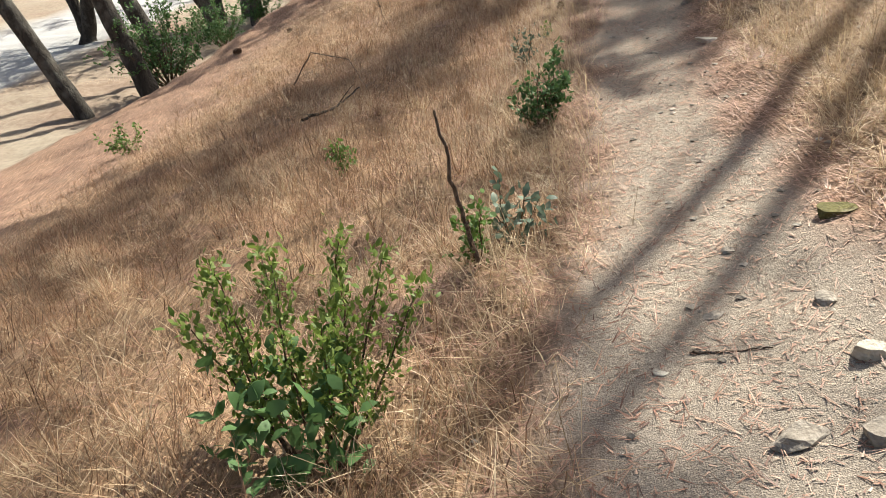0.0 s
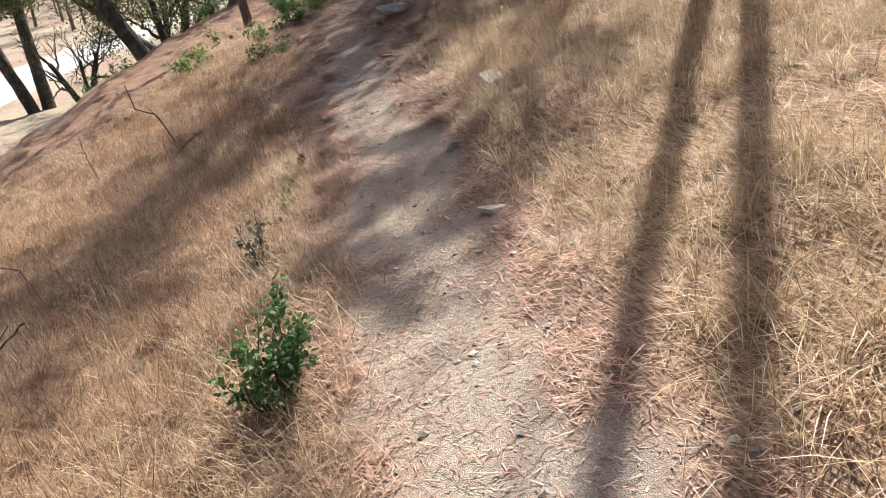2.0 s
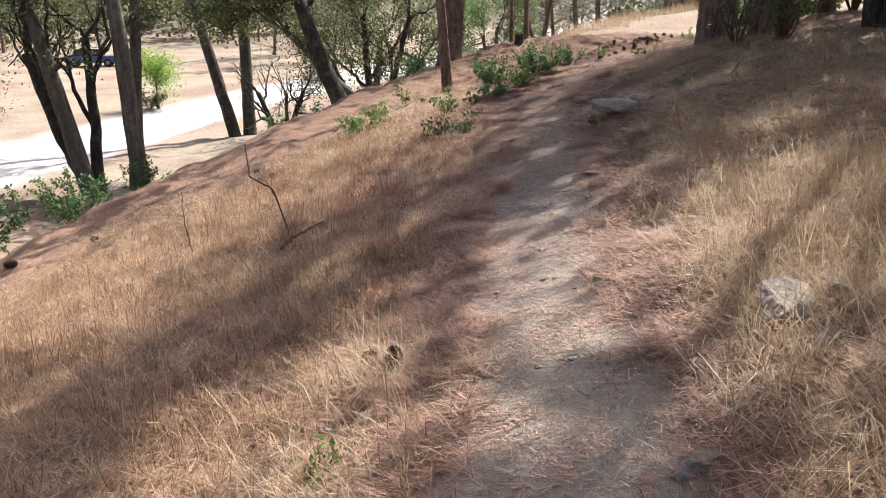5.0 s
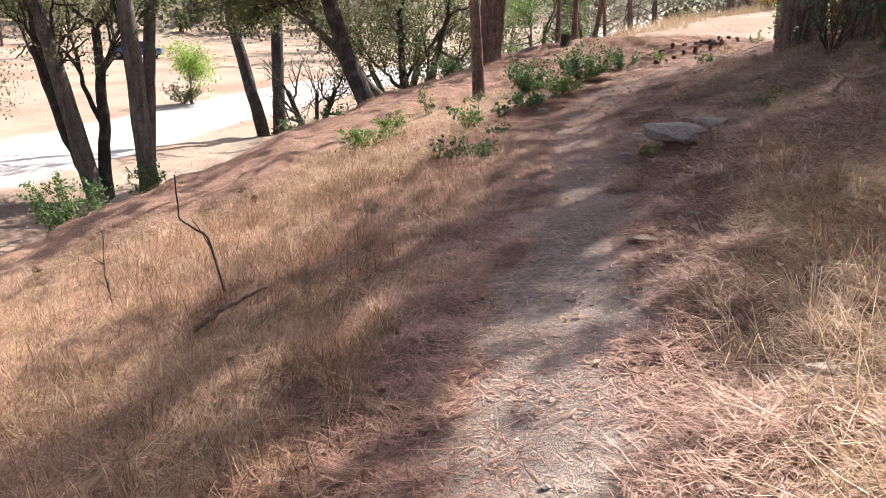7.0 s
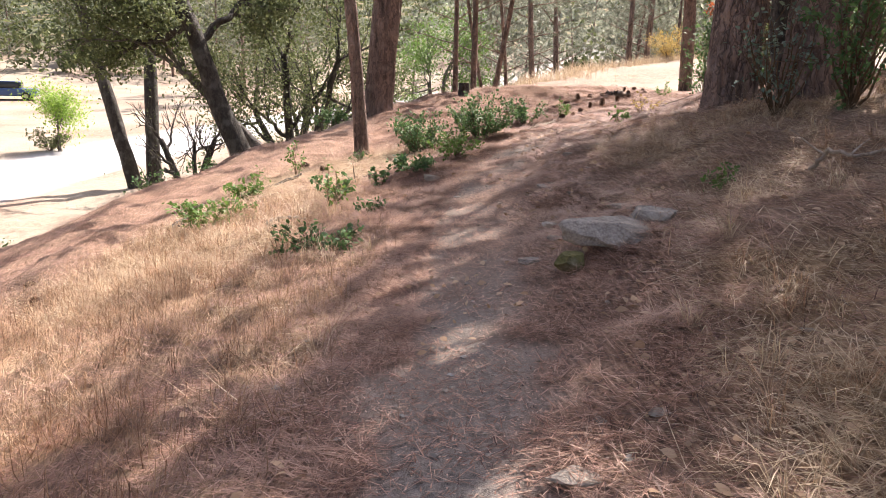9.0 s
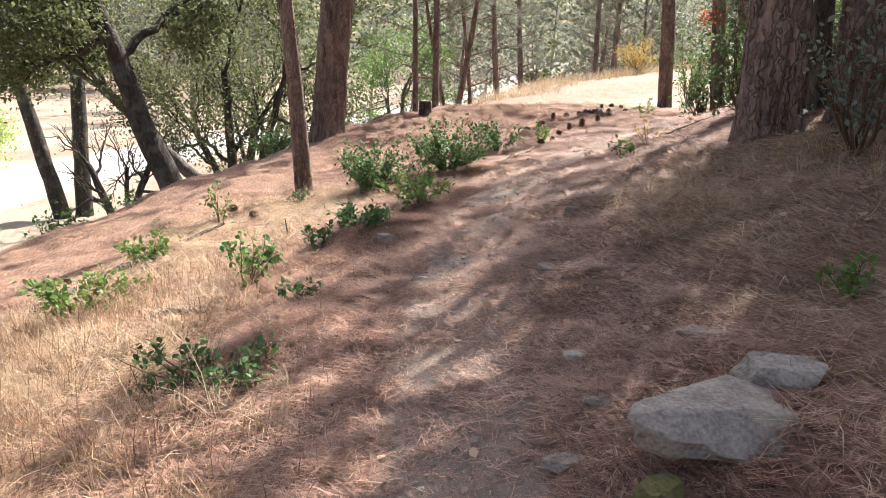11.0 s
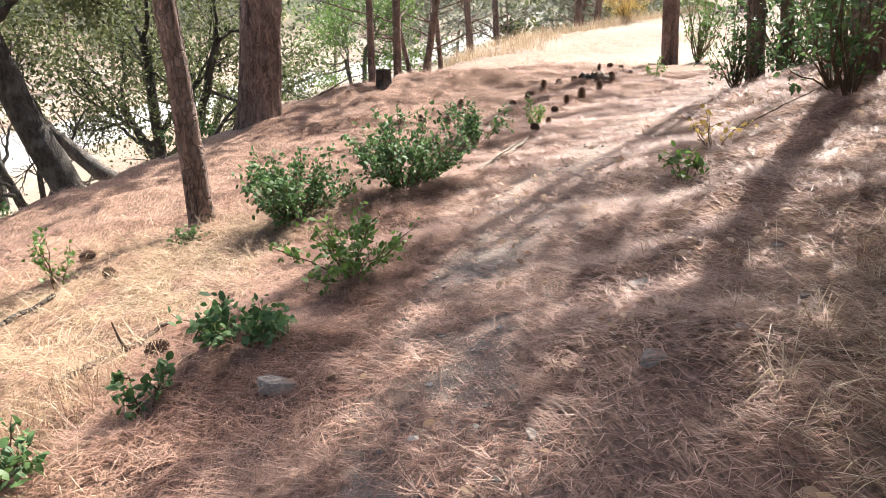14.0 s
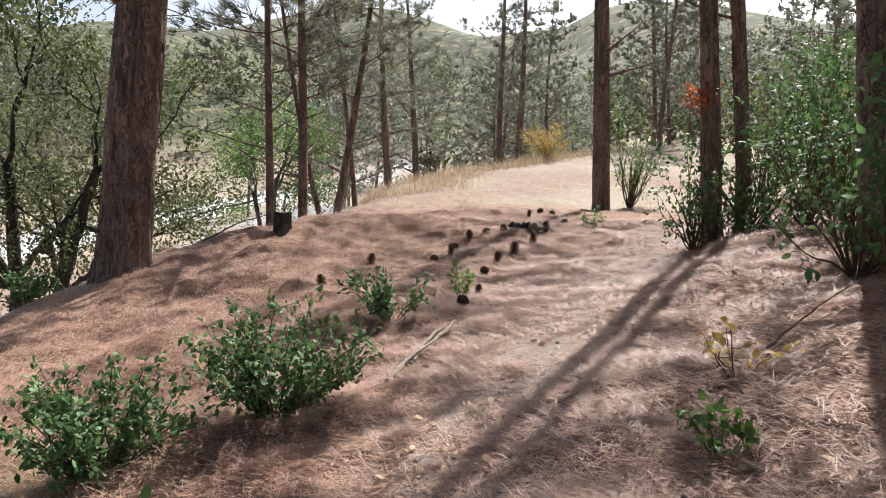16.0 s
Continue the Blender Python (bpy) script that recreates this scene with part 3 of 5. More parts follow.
def shrub(x, y, label, height, width, leaves, leaf_size, mat, seed, stems=9, group="", category="shrub", name="shrub", aspect=0.55, bare=0.25, stalk=None):
    """A bush of thin stems with leaves along their upper part."""
    r = np.random.default_rng(seed)
    bush = thing(name, x, y, float(ground_z(x, y)) - 0.02, label, category, group)
    at, out = [], []
    for k in range(stems):
        a, s = r.random() * 6.28, width * 0.5 * np.sqrt(r.random())
        h = height * (0.62 + 0.38 * r.random()) * (1 - 0.35 * (s / (width * 0.5 + 1e-6)) ** 2)
        p = limb_path((0.03 * np.cos(a), 0.03 * np.sin(a), 0), (s * np.cos(a), s * np.sin(a), h), np.hypot(s, h), 0.0, seed * 13 + k, 9, 0.16)
        pieces = [tube(p, np.linspace(0.0035 + 0.006 * height, 0.0015, 9), 5)]
        for b in range(3):
            j = 3 + int(r.random() * 5)
            q = limb_path(p[j], (p[j] - p[0]) * 0.4 + r.normal(size=3) * 0.5 * height, h * (0.18 + 0.22 * r.random()), 0.1, seed * 31 + k * 4 + b, 5, 0.2)
            pieces.append(tube(q, np.linspace(0.003, 0.0012, 5), 4))
            for m in q[1:]:
                at.append(m); out.append(q[-1] - q[0])
        v, f = joined(pieces)
        part("stem", mesh_of("shrub_stem", v, f, stalk or STEM), bush)
        for m in p[int(9 * bare):]:
            at.append(m); out.append(p[-1] - p[0])
    at, out = np.array(at), np.array(out)
    out = out / (np.linalg.norm(out, axis=1)[:, None] + 1e-9)
    if leaves:
        pick = r.integers(0, len(at), leaves)
        v, f = leaf_cards(at[pick] + r.normal(size=(leaves, 3)) * leaf_size * 0.5, leaf_size, seed + 5, aspect, 0.1, 0.8, out[pick] * 0.7)
        part("foliage", mesh_of("shrub_leaves", v, f, mat), bush)
    return bush


# tall pines beside the trail
pine_tree(1.85, 22.95, "slender leaning pine with flaking reddish bark above the bushes", 10, 0.125, (-0.1, 0.0), 0.06, 5.0, 24, 2.2, 3, True, tufts=11, fan=24, needle=0.02)
pine_tree(2.08, 28.5, "stout old pine with deeply furrowed red-brown bark on the crest", 17, 0.40, (0.07, 0.02), 0.04, 6.5, 36, 3.4, 5, True, tufts=12, dead=3, fan=24, needle=0.02)
pine_tree(11.35, 33.0, "straight dark pine at the bend of the trail", 14, 0.21, (-0.025, 0), 0.04, 6.0, 26, 2.6, 8, True, tufts=9, dead=3)
pine_tree(9.5, 26.2, "dark twin pine trunk rising from leafy undergrowth", 10.5, 0.15, (-0.09, 0.0), 0.05, 5.5, 16, 1.8, 11, True, tufts=5, dead=2)
pine_tree(10.06, 26.3, "thinner dark pine trunk rising beside its twin", 12, 0.11, (-0.07, 0.02), 0.05, 5.5, 16, 2.0, 12, True, tufts=5, dead=2)
pine_tree(6.3, 18.85, "thick pine with broad dark bark plates on the bank", 19, 0.33, (0.03, 0.01), 0.04, 4.4, 58, 3.2, 15, True, tufts=14, fan=18, needle=0.026)
pine_tree(7.3, 18.9, "thick dark pine standing among shrubs on the bank", 20, 0.38, (0.03, 0.0), 0.04, 5.0, 54, 3.3, 17, True, tufts=14, fan=18, needle=0.026)
pine_tree(8.5, 22.5, "dark pine in the thicket beside the trail", 9.5, 0.19, (-0.06, 0.0), 0.05, 3.9, 26, 2.5, 19, True, tufts=13, dead=3, fan=20, needle=0.02)

# pines up the bank, out of the walker's view: the first two inferred from trunk shadows, the others added so that their
# shadows cross the trail
for k, (x, y, h, rad, low, mass) in enumerate(((6.75, 10.5, 20, 0.13, 13.7, 16), (6.98, 10.28, 21, 0.13, 14.2, 16), (11.2, 16.2, 9, 0.2, 5.0, 10), (10.8, 18.6, 11, 0.25, 4.5, 18), (11.5, 21.5, 14, 0.22, 5.0, 16), (9.4, 21.2, 11, 0.2, 4.5, 18), (13.5, 26.0, 14, 0.22, 5.0, 14), (9.0, 15.8, 13.7, 0.09, 9.5, 14), (7.95, 9.85, 14.2, 0.1, 12.2, 14), (8.2, 15.2, 20.5, 0.08, 14.6, 16))):
    pine_tree(x, y, "tall unseen pine on the slope, placed to shade the trail", h, rad, (0.01 * (k % 3) - 0.01, 0.0), 0.1, low, 24, 2.4 if k > 8 else 1.5 if k > 6 else 2.8, 40 + k, False, "pines above the trail", tufts=mass, fan=18, needle=0.024, bare_limbs=((11.0, (0.05, 1.0, 0.03), 3.0, 0.05), (10.2, (0.5, 0.9, 0.1), 1.6, 0.03)) if k == 0 else ())

# oaks added mostly out of view, so that their crowns shade the trail
oak_tree(7.6, 20.0, "dense live oak added in the thicket to shade the trail", [((-0.15, -0.1, 1), 5.0, 0.15), ((0.25, 0.2, 1), 5.2, 0.14)], 81, leaves=7500, leaf_size=0.1, puff=0.45)
oak_tree(7.9, 16.8, "dense live oak added in the thicket to shade the trail", [((-0.15, 0.1, 1), 3.4, 0.14), ((0.2, -0.2, 1), 3.6, 0.13)], 82, leaves=7500, leaf_size=0.1, puff=0.42)

# grove below the crest
GROVE = "trunks below the crest"
pine_tree(-7.11, 17.5, "dark-barked pine leaning over the field", 11, 0.27, (-0.24, 0), 0.08, 5, 16, 2.2, 61, group=GROVE, bark=DARK_BARK)
pine_tree(-7.5, 20.2, "dark-barked pine leaning over the field", 12, 0.28, (-0.36, 0), 0.08, 5, 16, 2.2, 62, group=GROVE, bark=DARK_BARK)
pine_tree(-8.55, 17.0, "dark-barked pine leaning far over the field", 11, 0.24, (-0.38, 0), 0.08, 5, 16, 2.2, 63, group=GROVE, bark=DARK_BARK)
pine_tree(-8.15, 27.0, "grey-barked pine leaning over the field", 13, 0.28, (-0.21, 0), 0.05, 6, 18, 2.4, 64, group=GROVE, bark=GREY_BARK)
pine_tree(-6.7, 27.0, "upright grey-barked pine at the edge of the field", 14, 0.30, (-0.05, 0), 0.05, 6, 18, 2.4, 65, group=GROVE, bark=GREY_BARK)
pine_tree(-7.45, 28.6, "grey-barked pine standing close behind others", 13, 0.24, (0.08, 0), 0.05, 6, 18, 2.4, 66, group=GROVE, bark=GREY_BARK)
pine_tree(-6.9, 39.0, "dark bare trunk leaning beside the road", 14, 0.31, (-0.23, 0), 0.06, 7, 18, 2.6, 67, group=GROVE, bark=DARK_BARK)
pine_tree(-6.36, 39.5, "dark upright trunk beside the road", 14, 0.33, (0.02, 0), 0.06, 7, 18, 2.6, 68, group=GROVE, bark=DARK_BARK)
oak_tree(-8.2, 27.4, "dark crooked live oak with bare lower limbs", [((-0.45, 0.1, 1), 4.2, 0.26), ((-0.1, 0.2, 1), 4.0, 0.18)], 71, leaves=9000)
oak_tree(-4.5, 37.0, "small dark forked tree with bare limbs", [((-0.45, 0, 1), 2.2, 0.15), ((0.4, 0.1, 1), 2.3, 0.14), ((0.05, 0, 1), 2.0, 0.10)], 72, leaves=500, depth=3, leaf_size=0.06)
oak_tree(-1.0, 29.4, "leaning live oak with a dense olive crown", [((-0.42, 0.05, 1), 4.6, 0.29)], 73, leaves=20000, leaf_size=0.11)
oak_tree(-0.1, 30.5, "mossy oak limb leaning low over the slope", [((-1.2, 0.05, 0.95), 3.6, 0.17)], 74, leaves=9000, bark=GREY_BARK)
oak_tree(-1.1, 39.5, "many-stemmed live oak beside the road", [((-0.5, 0, 1), 3.2, 0.16), ((0.1, 0, 1), 3.6, 0.19), ((0.35, 0.1, 1), 3.4, 0.16)], 75, leaves=13000, leaf_size=0.105)
oak_tree(-0.6, 34.5, "live oak with drooping twigs over the field", [((-0.1, 0.1, 1), 4.2, 0.17), ((0.3, 0, 1), 4.2, 0.14)], 76, leaves=14000, leaf_size=0.105)
oak_tree(-12.5, 26.5, "broad live oak overhanging the field", [((0.3, -0.1, 1), 4.0, 0.25), ((-0.2, 0.2, 1), 4.0, 0.22)], 77, leaves=16000)
oak_tree(-13.2, 48.0, "small lime-green young tree in the dry field", [((0.05, 0, 1), 1.6, 0.05), ((-0.1, 0.1, 1), 1.5, 0.04)], 78, leaf=LEAF_LIME, leaves=4500, leaf_size=0.11, puff=0.4, bark=GREY_BARK, name="young_tree")
oak_tree(4.6, 43.5, "bright green broad-leaved tree beyond the crest", [((0.1, 0, 1), 3.4, 0.12), ((-0.2, 0.1, 1), 3.2, 0.10)], 79, leaf=LEAF_FRESH, leaves=12000, leaf_size=0.10, bark=GREY_BARK, name="broadleaf_tree")

# slim pines along the crest
SLIM = "slim pines along the crest"
for k, (x, y, rad, lx, h) in enumerate(((4.09, 30.4, 0.075, 0.02, 8), (4.75, 32.0, 0.10, 0.015, 10), (5.3, 34.0, 0.06, -0.19, 7), (5.75, 35.0, 0.10, 0.13, 9), (6.5, 37.0, 0.075, -0.09, 9), (8.4, 42.0, 0.15, -0.05, 10), (10.9, 48.0, 0.19, -0.09, 11), (14.9, 50.0, 0.18, -0.01, 12), (16.1, 51.0, 0.21, 0.02, 12))):
    pine_tree(x, y, "slim pine with wispy grey-green needles", h, rad, (lx, 0), 0.08, 2.4, 22, 2.3, 90 + k, False, SLIM, tufts=12, dead=6, fan=16, needle=0.022)

# far pines, three kinds repeated
FAR = "far pines round the clearing"
kinds = [pine_tree(x, y, "far pine with grey-green needles and a bare lower trunk", h, rad, (0.02, 0), 0.2, cr, 32, 3.2, 120 + k, False, FAR, tufts=12, dead=4, fan=9, needle=0.07, coarse=True) for k, (x, y, h, rad, cr) in enumerate(((9.0, 58.0, 10, 0.14, 1.2), (18.5, 60.0, 12, 0.17, 1.6), (24.0, 52.0, 11, 0.15, 1.0)))]
spots = random.Random(5)
for k in range(80):
    while True:
        far = 1 if k < 52 else 0
        x, y = (spots.uniform(-45, 60), spots.uniform(56, 125)) if far else (spots.uniform(12, 45), spots.uniform(10, 62))
        clear = abs(x - float(road_x(y))) > 5 and not (x < 20 and y < 56) and not (x < 4 and y < 75 and x > -30) and not (abs(float(aside(x, y))) < 3.0 and y < 40)
        if clear:
            break
    s = spots.uniform(0.75, 1.25)
    m = Matrix.Translation((x, y, float(ground_z(x, y)))) @ Matrix.Rotation(spots.uniform(0, 6.28), 4, "Z") @ Matrix.Scale(s, 4)
    c = copy_thing(kinds[k % 3], m)

# woods on the far slopes
wr = np.random.default_rng(77)
spread, crowns = [], []
while len(crowns) < 800:
    a, d = wr.uniform(-75, 75), wr.uniform(62, 150)
    x, y = 2 + d * math.sin(radians(a)), 20 + d * math.cos(radians(a))
    if abs(x - float(road_x(y))) < 7 or (d < 85 and a < 5) or (d < 75 and abs(a - 20) < 14) or (d < 100 and -12 < a < 8):
        continue
    crowns.append((x, y, float(ground_z(x, y)), wr.uniform(2.5, 8.0)))
for x, y, z, h in crowns:
    m = 70
    q = wr.normal(size=(m, 3))
    q = q / np.linalg.norm(q, axis=1)[:, None] * wr.random((m, 1)) ** 0.4
    spread.append(np.array([x, y, z + h * 0.55]) + q * np.array([h * 0.42, h * 0.42, h * 0.55]))
v, f = leaf_cards(np.vstack(spread), 0.75, 78, 0.6, 0.2, plain=True)
tagged(new("far_woods", mesh_of("far_woods", v, f, LEAF_OAK)), "grey-green scrub and oaks on the far slopes", "woods", kind="stuff")
spread = []
for k in range(330):
    a, d = wr.uniform(-50, 60), wr.uniform(42, 120)
    x, y = 2 + d * math.sin(radians(a)), 20 + d * math.cos(radians(a))
    if abs(x - float(road_x(y))) < 6 or (a < -2 and d < 75) or (d < 48 and a < 30) or (a < 6 and d < 95) or (d < 38 + 0.1 * a):
        continue
    h, z, m = wr.uniform(6, 13), float(ground_z(x, y)), 110
    u = wr.random(m) ** 0.8
    g, rad = wr.uniform(0, 6.28, m), (1 - 0.75 * u) * h * 0.2 * np.sqrt(wr.random(m))
    spread.append(np.stack([x + rad * np.cos(g), y + rad * np.sin(g), z + h * (0.12 + 0.88 * u)], -1))
v, f = leaf_cards(np.vstack(spread), 0.55, 79, 0.3, 0.1, plain=True)
tagged(new("far_pine_woods", mesh_of("far_pine_woods", v, f, NEEDLE_GREEN)), "wispy grey-green pine woods behind the clearing", "woods", kind="stuff")

# ---- shrubs and herbs ----
big = thing("shrub", -0.5, 1.88, float(ground_z(-0.5, 1.88)) - 0.02, "knee-high green shrub with broad leathery lower leaves beside the trail", "shrub")
lr = np.random.default_rng(3)
twig_at, twig_out = [], []
for k, (sx, sy, sz) in enumerate(((-0.28, 0.35, 0.50), (-0.2, 0.25, 0.62), (-0.36, 0.15, 0.45), (-0.1, 0.3, 0.6), (0.1, 0.34, 0.62), (0.2, 0.38, 0.52), (0.3, 0.3, 0.42), (-0.05, 0.05, 0.5), (0.02, 0.2, 0.55), (-0.3, 0.42, 0.5))):
    p = limb_path((0.02 * k - 0.1, 0, 0), (sx, sy, sz), math.hypot(sx, sy, sz), 0.1, 300 + k, 12, 0.12)
    v, f = tube(p, np.linspace(0.006, 0.002, 12), 6)
    part("stem", mesh_of("shrub_stem", v, f, STEM), big)
    for q in range(4, 12):
        for _ in range(34):
            twig_at.append(p[q] + lr.normal(size=3) * 0.026)
            twig_out.append((p[-1] - p[-3]) / np.linalg.norm(p[-1] - p[-3]) * 0.8)
v, f = leaf_cards(twig_at, 0.03, 31, 0.42, 0.0, 0.7, np.array(twig_out))
part("fine_foliage", mesh_of("shrub_leaves", v, f, LEAF_SHOOT), big, "small yellow-green leaves crowded along the shoots")
v, f = leaf_cards([(0, 0, 0)], 0.085, 5, 0.58, -0.2, 0.0, np.array([[0.0, 1.0, 0.2]]))
broad = mesh_of("broad_leaf", v, f, LEAF_DARK)
for k in range(170):
    a, q = lr.random() * 6.28, lr.random()
    ob = part("leaf", broad, big)
    ob.matrix_basis = pose(-0.12 + 0.28 * math.sqrt(lr.random()) * math.cos(a), 0.02 + 0.16 * math.sin(a), 0.04 + 0.34 * q * q + 0.05, lr.uniform(-25, 60), lr.uniform(-40, 40), lr.uniform(0, 360)) @ Matrix.Scale(lr.uniform(0.6, 1.25), 4)

shrub(0.5, 4.95, "knee-high dusty green shrub with small toothed leaves", 0.48, 0.42, 1300, 0.032, LEAF_DARK, 201, 11, aspect=0.6)
shrub(0.2, 3.36, "silvery-leaved herb at the trail's edge", 0.46, 0.2, 90, 0.055, LEAF_GREY, 202, 5, category="herb", name="herb")
shrub(0.0, 3.1, "green sprig with narrow upright leaves in dry grass", 0.46, 0.14, 200, 0.035, LEAF_FRESH, 203, 4, category="herb", name="herb")
shrub(-0.8, 5.05, "green sprig with narrow upright leaves in dry grass", 0.38, 0.2, 170, 0.035, LEAF_FRESH, 204, 4, category="herb", name="herb")
shrub(-4.2, 9.3, "pale green sprigs in tall dry grass", 0.55, 0.7, 400, 0.04, LEAF_FRESH, 205, 7, category="herb", name="herb")
shrub(0.61, 6.88, "small green herb with spent flower stalks", 0.40, 0.22, 110, 0.045, LEAF_GREY, 206, 4, category="herb", name="herb")
shrub(0.9, 7.9, "tiny green sprig in trampled grass", 0.16, 0.14, 60, 0.03, LEAF_FRESH, 207, 3, category="herb", name="herb")
shrub(1.66, 15.95, "low dark green shrub at the trail's edge", 0.26, 0.9, 380, 0.045, LEAF_DARK, 208, 20)
shrub(0.25, 18.4, "low bright green shrub on bare straw", 0.42, 1.0, 600, 0.055, LEAF_FRESH, 209, 16)
shrub(1.65, 17.8, "thin green sapling with few leaves", 0.45, 0.4, 80, 0.05, LEAF_FRESH, 210, 5)
shrub(2.79, 22.0, "dense round shrub with glossy dark leaves", 0.72, 1.0, 2500, 0.045, LEAF_DARK, 211, 30, bare=0.2)
shrub(3.75, 22.2, "dense spreading shrub with glossy dark leaves", 0.80, 1.1, 2600, 0.045, LEAF_DARK, 212, 32, bare=0.2)
shrub(4.9, 24.4, "loose leafy shrub with small pale leaves", 0.62, 0.8, 900, 0.05, LEAF_DARK, 213, 14)
shrub(5.75, 25.0, "small leafy seedling beside the trail", 0.42, 0.3, 160, 0.05, LEAF_FRESH, 214, 4)
shrub(3.15, 19.85, "low bright green shrub beside the trail", 0.40, 1.0, 620, 0.048, LEAF_FRESH, 215, 18)
shrub(2.55, 19.2, "low green shrub with toothed leaves", 0.36, 0.6, 420, 0.055, LEAF_DARK, 216, 9)
shrub(1.65, 18.3, "straggling green seedling on straw", 0.42, 0.45, 180, 0.055, LEAF_DARK, 217, 5)
shrub(2.05, 17.35, "small dark green seedling on pine needles", 0.2, 0.3, 90, 0.05, LEAF_DARK, 218, 4)
shrub(2.14, 18.75, "small dark green seedling on straw", 0.3, 0.25, 110, 0.05, LEAF_DARK, 219, 4)
shrub(0.44, 19.95, "low green shrub on the slope", 0.36, 0.6, 320, 0.055, LEAF_FRESH, 220, 7)
shrub(1.4, 16.0, "dark green seedling beside the trail", 0.22, 0.4, 100, 0.045, LEAF_DARK, 221, 6)
shrub(0.9, 21.6, "thin yellow-green sapling on needles", 0.7, 0.3, 130, 0.05, LEAF_FRESH, 222, 4)
shrub(1.75, 22.2, "small green shrub at the foot of a slender pine", 0.3, 0.3, 160, 0.045, LEAF_DARK, 223, 5)
shrub(5.44, 20.2, "seedling with glossy upright leaves", 0.28, 0.24, 70, 0.06, LEAF_FRESH, 224, 4)
shrub(5.95, 20.8, "yellowing thin seedling on needles", 0.34, 0.4, 60, 0.05, LEAF_GOLD, 225, 5)
shrub(4.64, 15.15, "pale green tuft among dry grass", 0.2, 0.22, 120, 0.04, LEAF_FRESH, 226, 5)
shrub(9.3, 29.3, "small green shrub at the trail's bend", 0.42, 0.4, 160, 0.05, LEAF_FRESH, 227, 5)
shrub(9.05, 25.9, "leafy undergrowth at the foot of twin pines", 1.5, 1.0, 900, 0.055, LEAF_DARK, 228, 16)
shrub(9.6, 25.5, "leafy undergrowth at the foot of twin pines", 0.7, 1.1, 700, 0.055, LEAF_DARK, 229, 14)
shrub(12.15, 33.2, "broom-like green shrub beside a dark pine", 2.3, 1.3, 2200, 0.07, LEAF_FRESH, 230, 26, aspect=0.25)
shrub(-6.9, 18.2, "dense green shrub at the foot of the slope", 2.4, 2.9, 5500, 0.07, LEAF_DARK, 231, 26)
shrub(-7.0, 23.5, "dense green shrub below the crest", 1.8, 1.9, 2600, 0.07, LEAF_DARK, 232, 20)
shrub(-6.2, 26.2, "green shrub round grey trunks", 1.3, 1.4, 1600, 0.07, LEAF_DARK, 233, 16)
shrub(-1.6, 27.6, "low green shrub below the crest", 0.95, 1.2, 1100, 0.07, LEAF_DARK, 234, 14)
shrub(-2.6, 26.6, "low green shrub below the crest", 1.3, 1.3, 1100, 0.07, LEAF_DARK, 235, 14)
shrub(1.0, 28.0, "green shrub under the old pine", 0.55, 0.9, 600, 0.06, LEAF_DARK, 236, 10)
shrub(-13.6, 48.0, "round dark bush in the dry field", 1.1, 2.2, 1600, 0.09, LEAF_OAK, 237, 22)
shrub(15.55, 46.0, "golden dry bush at the top of the clearing", 1.7, 2.0, 2600, 0.10, LEAF_GOLD, 238, 26, aspect=0.2)
shrub(6.05, 17.2, "tall leafy shrub in front of a thick pine", 1.4, 0.9, 420, 0.05, LEAF_GREY, 239, 16)
shrub(6.6, 16.9, "tall leafy shrub on the bank", 1.8, 1.5, 1300, 0.055, LEAF_DARK, 240, 18)
shrub(7.2, 21.0, "twiggy sapling with sparse leaves on the bank", 1.7, 0.8, 420, 0.06, LEAF_DARK, 241, 8)
thicket = random.Random(11)
for k in range(15):
    x, y = ((8.9, 23.2), (9.6, 24.6), (9.3, 22.2), (10.4, 23.6), (9.9, 26.0), (11.2, 25.6), (8.2, 20.6), (9.4, 20.2), (10.8, 21.8), (8.6, 17.8), (8.2, 16.0), (12.8, 28.0), (13.6, 30.5), (7.8, 22.0), (11.9, 26.9))[k]
    shrub(x, y, "tall leafy evergreen shrub in the thicket", thicket.uniform(1.2, 2.3) if k < 7 or k == 13 else thicket.uniform(2.2, 3.6), thicket.uniform(1.4, 2.2), (500 if k in (0, 2, 13) else 1100) if k < 7 or k == 13 else 2200, 0.075, LEAF_DARK if k % 3 else LEAF_OAK, 260 + k, 20, group="thicket beside the trail")
spray = thing("dead_branch", 9.22, 26.05, float(ground_z(9.22, 26.05)) + 1.9, "rust-red dead leafy branch hanging on a pine trunk", "branch")
p = limb_path((0.15, 0.1, -0.1), (-0.5, -0.2, 0.3), 0.5, -0.3, 33)
v, f = tube(p, np.linspace(0.012, 0.004, len(p)), 5)
part("twig", mesh_of("dead_twig", v, f, TWIG), spray)
v, f = leaf_cards(p[lr.integers(2, len(p), 150)] + lr.normal(size=(150, 3)) * 0.09, 0.07, 77, 0.4, 0.5)
part("foliage", mesh_of("dead_leaves", v, f, LEAF_RED), spray)


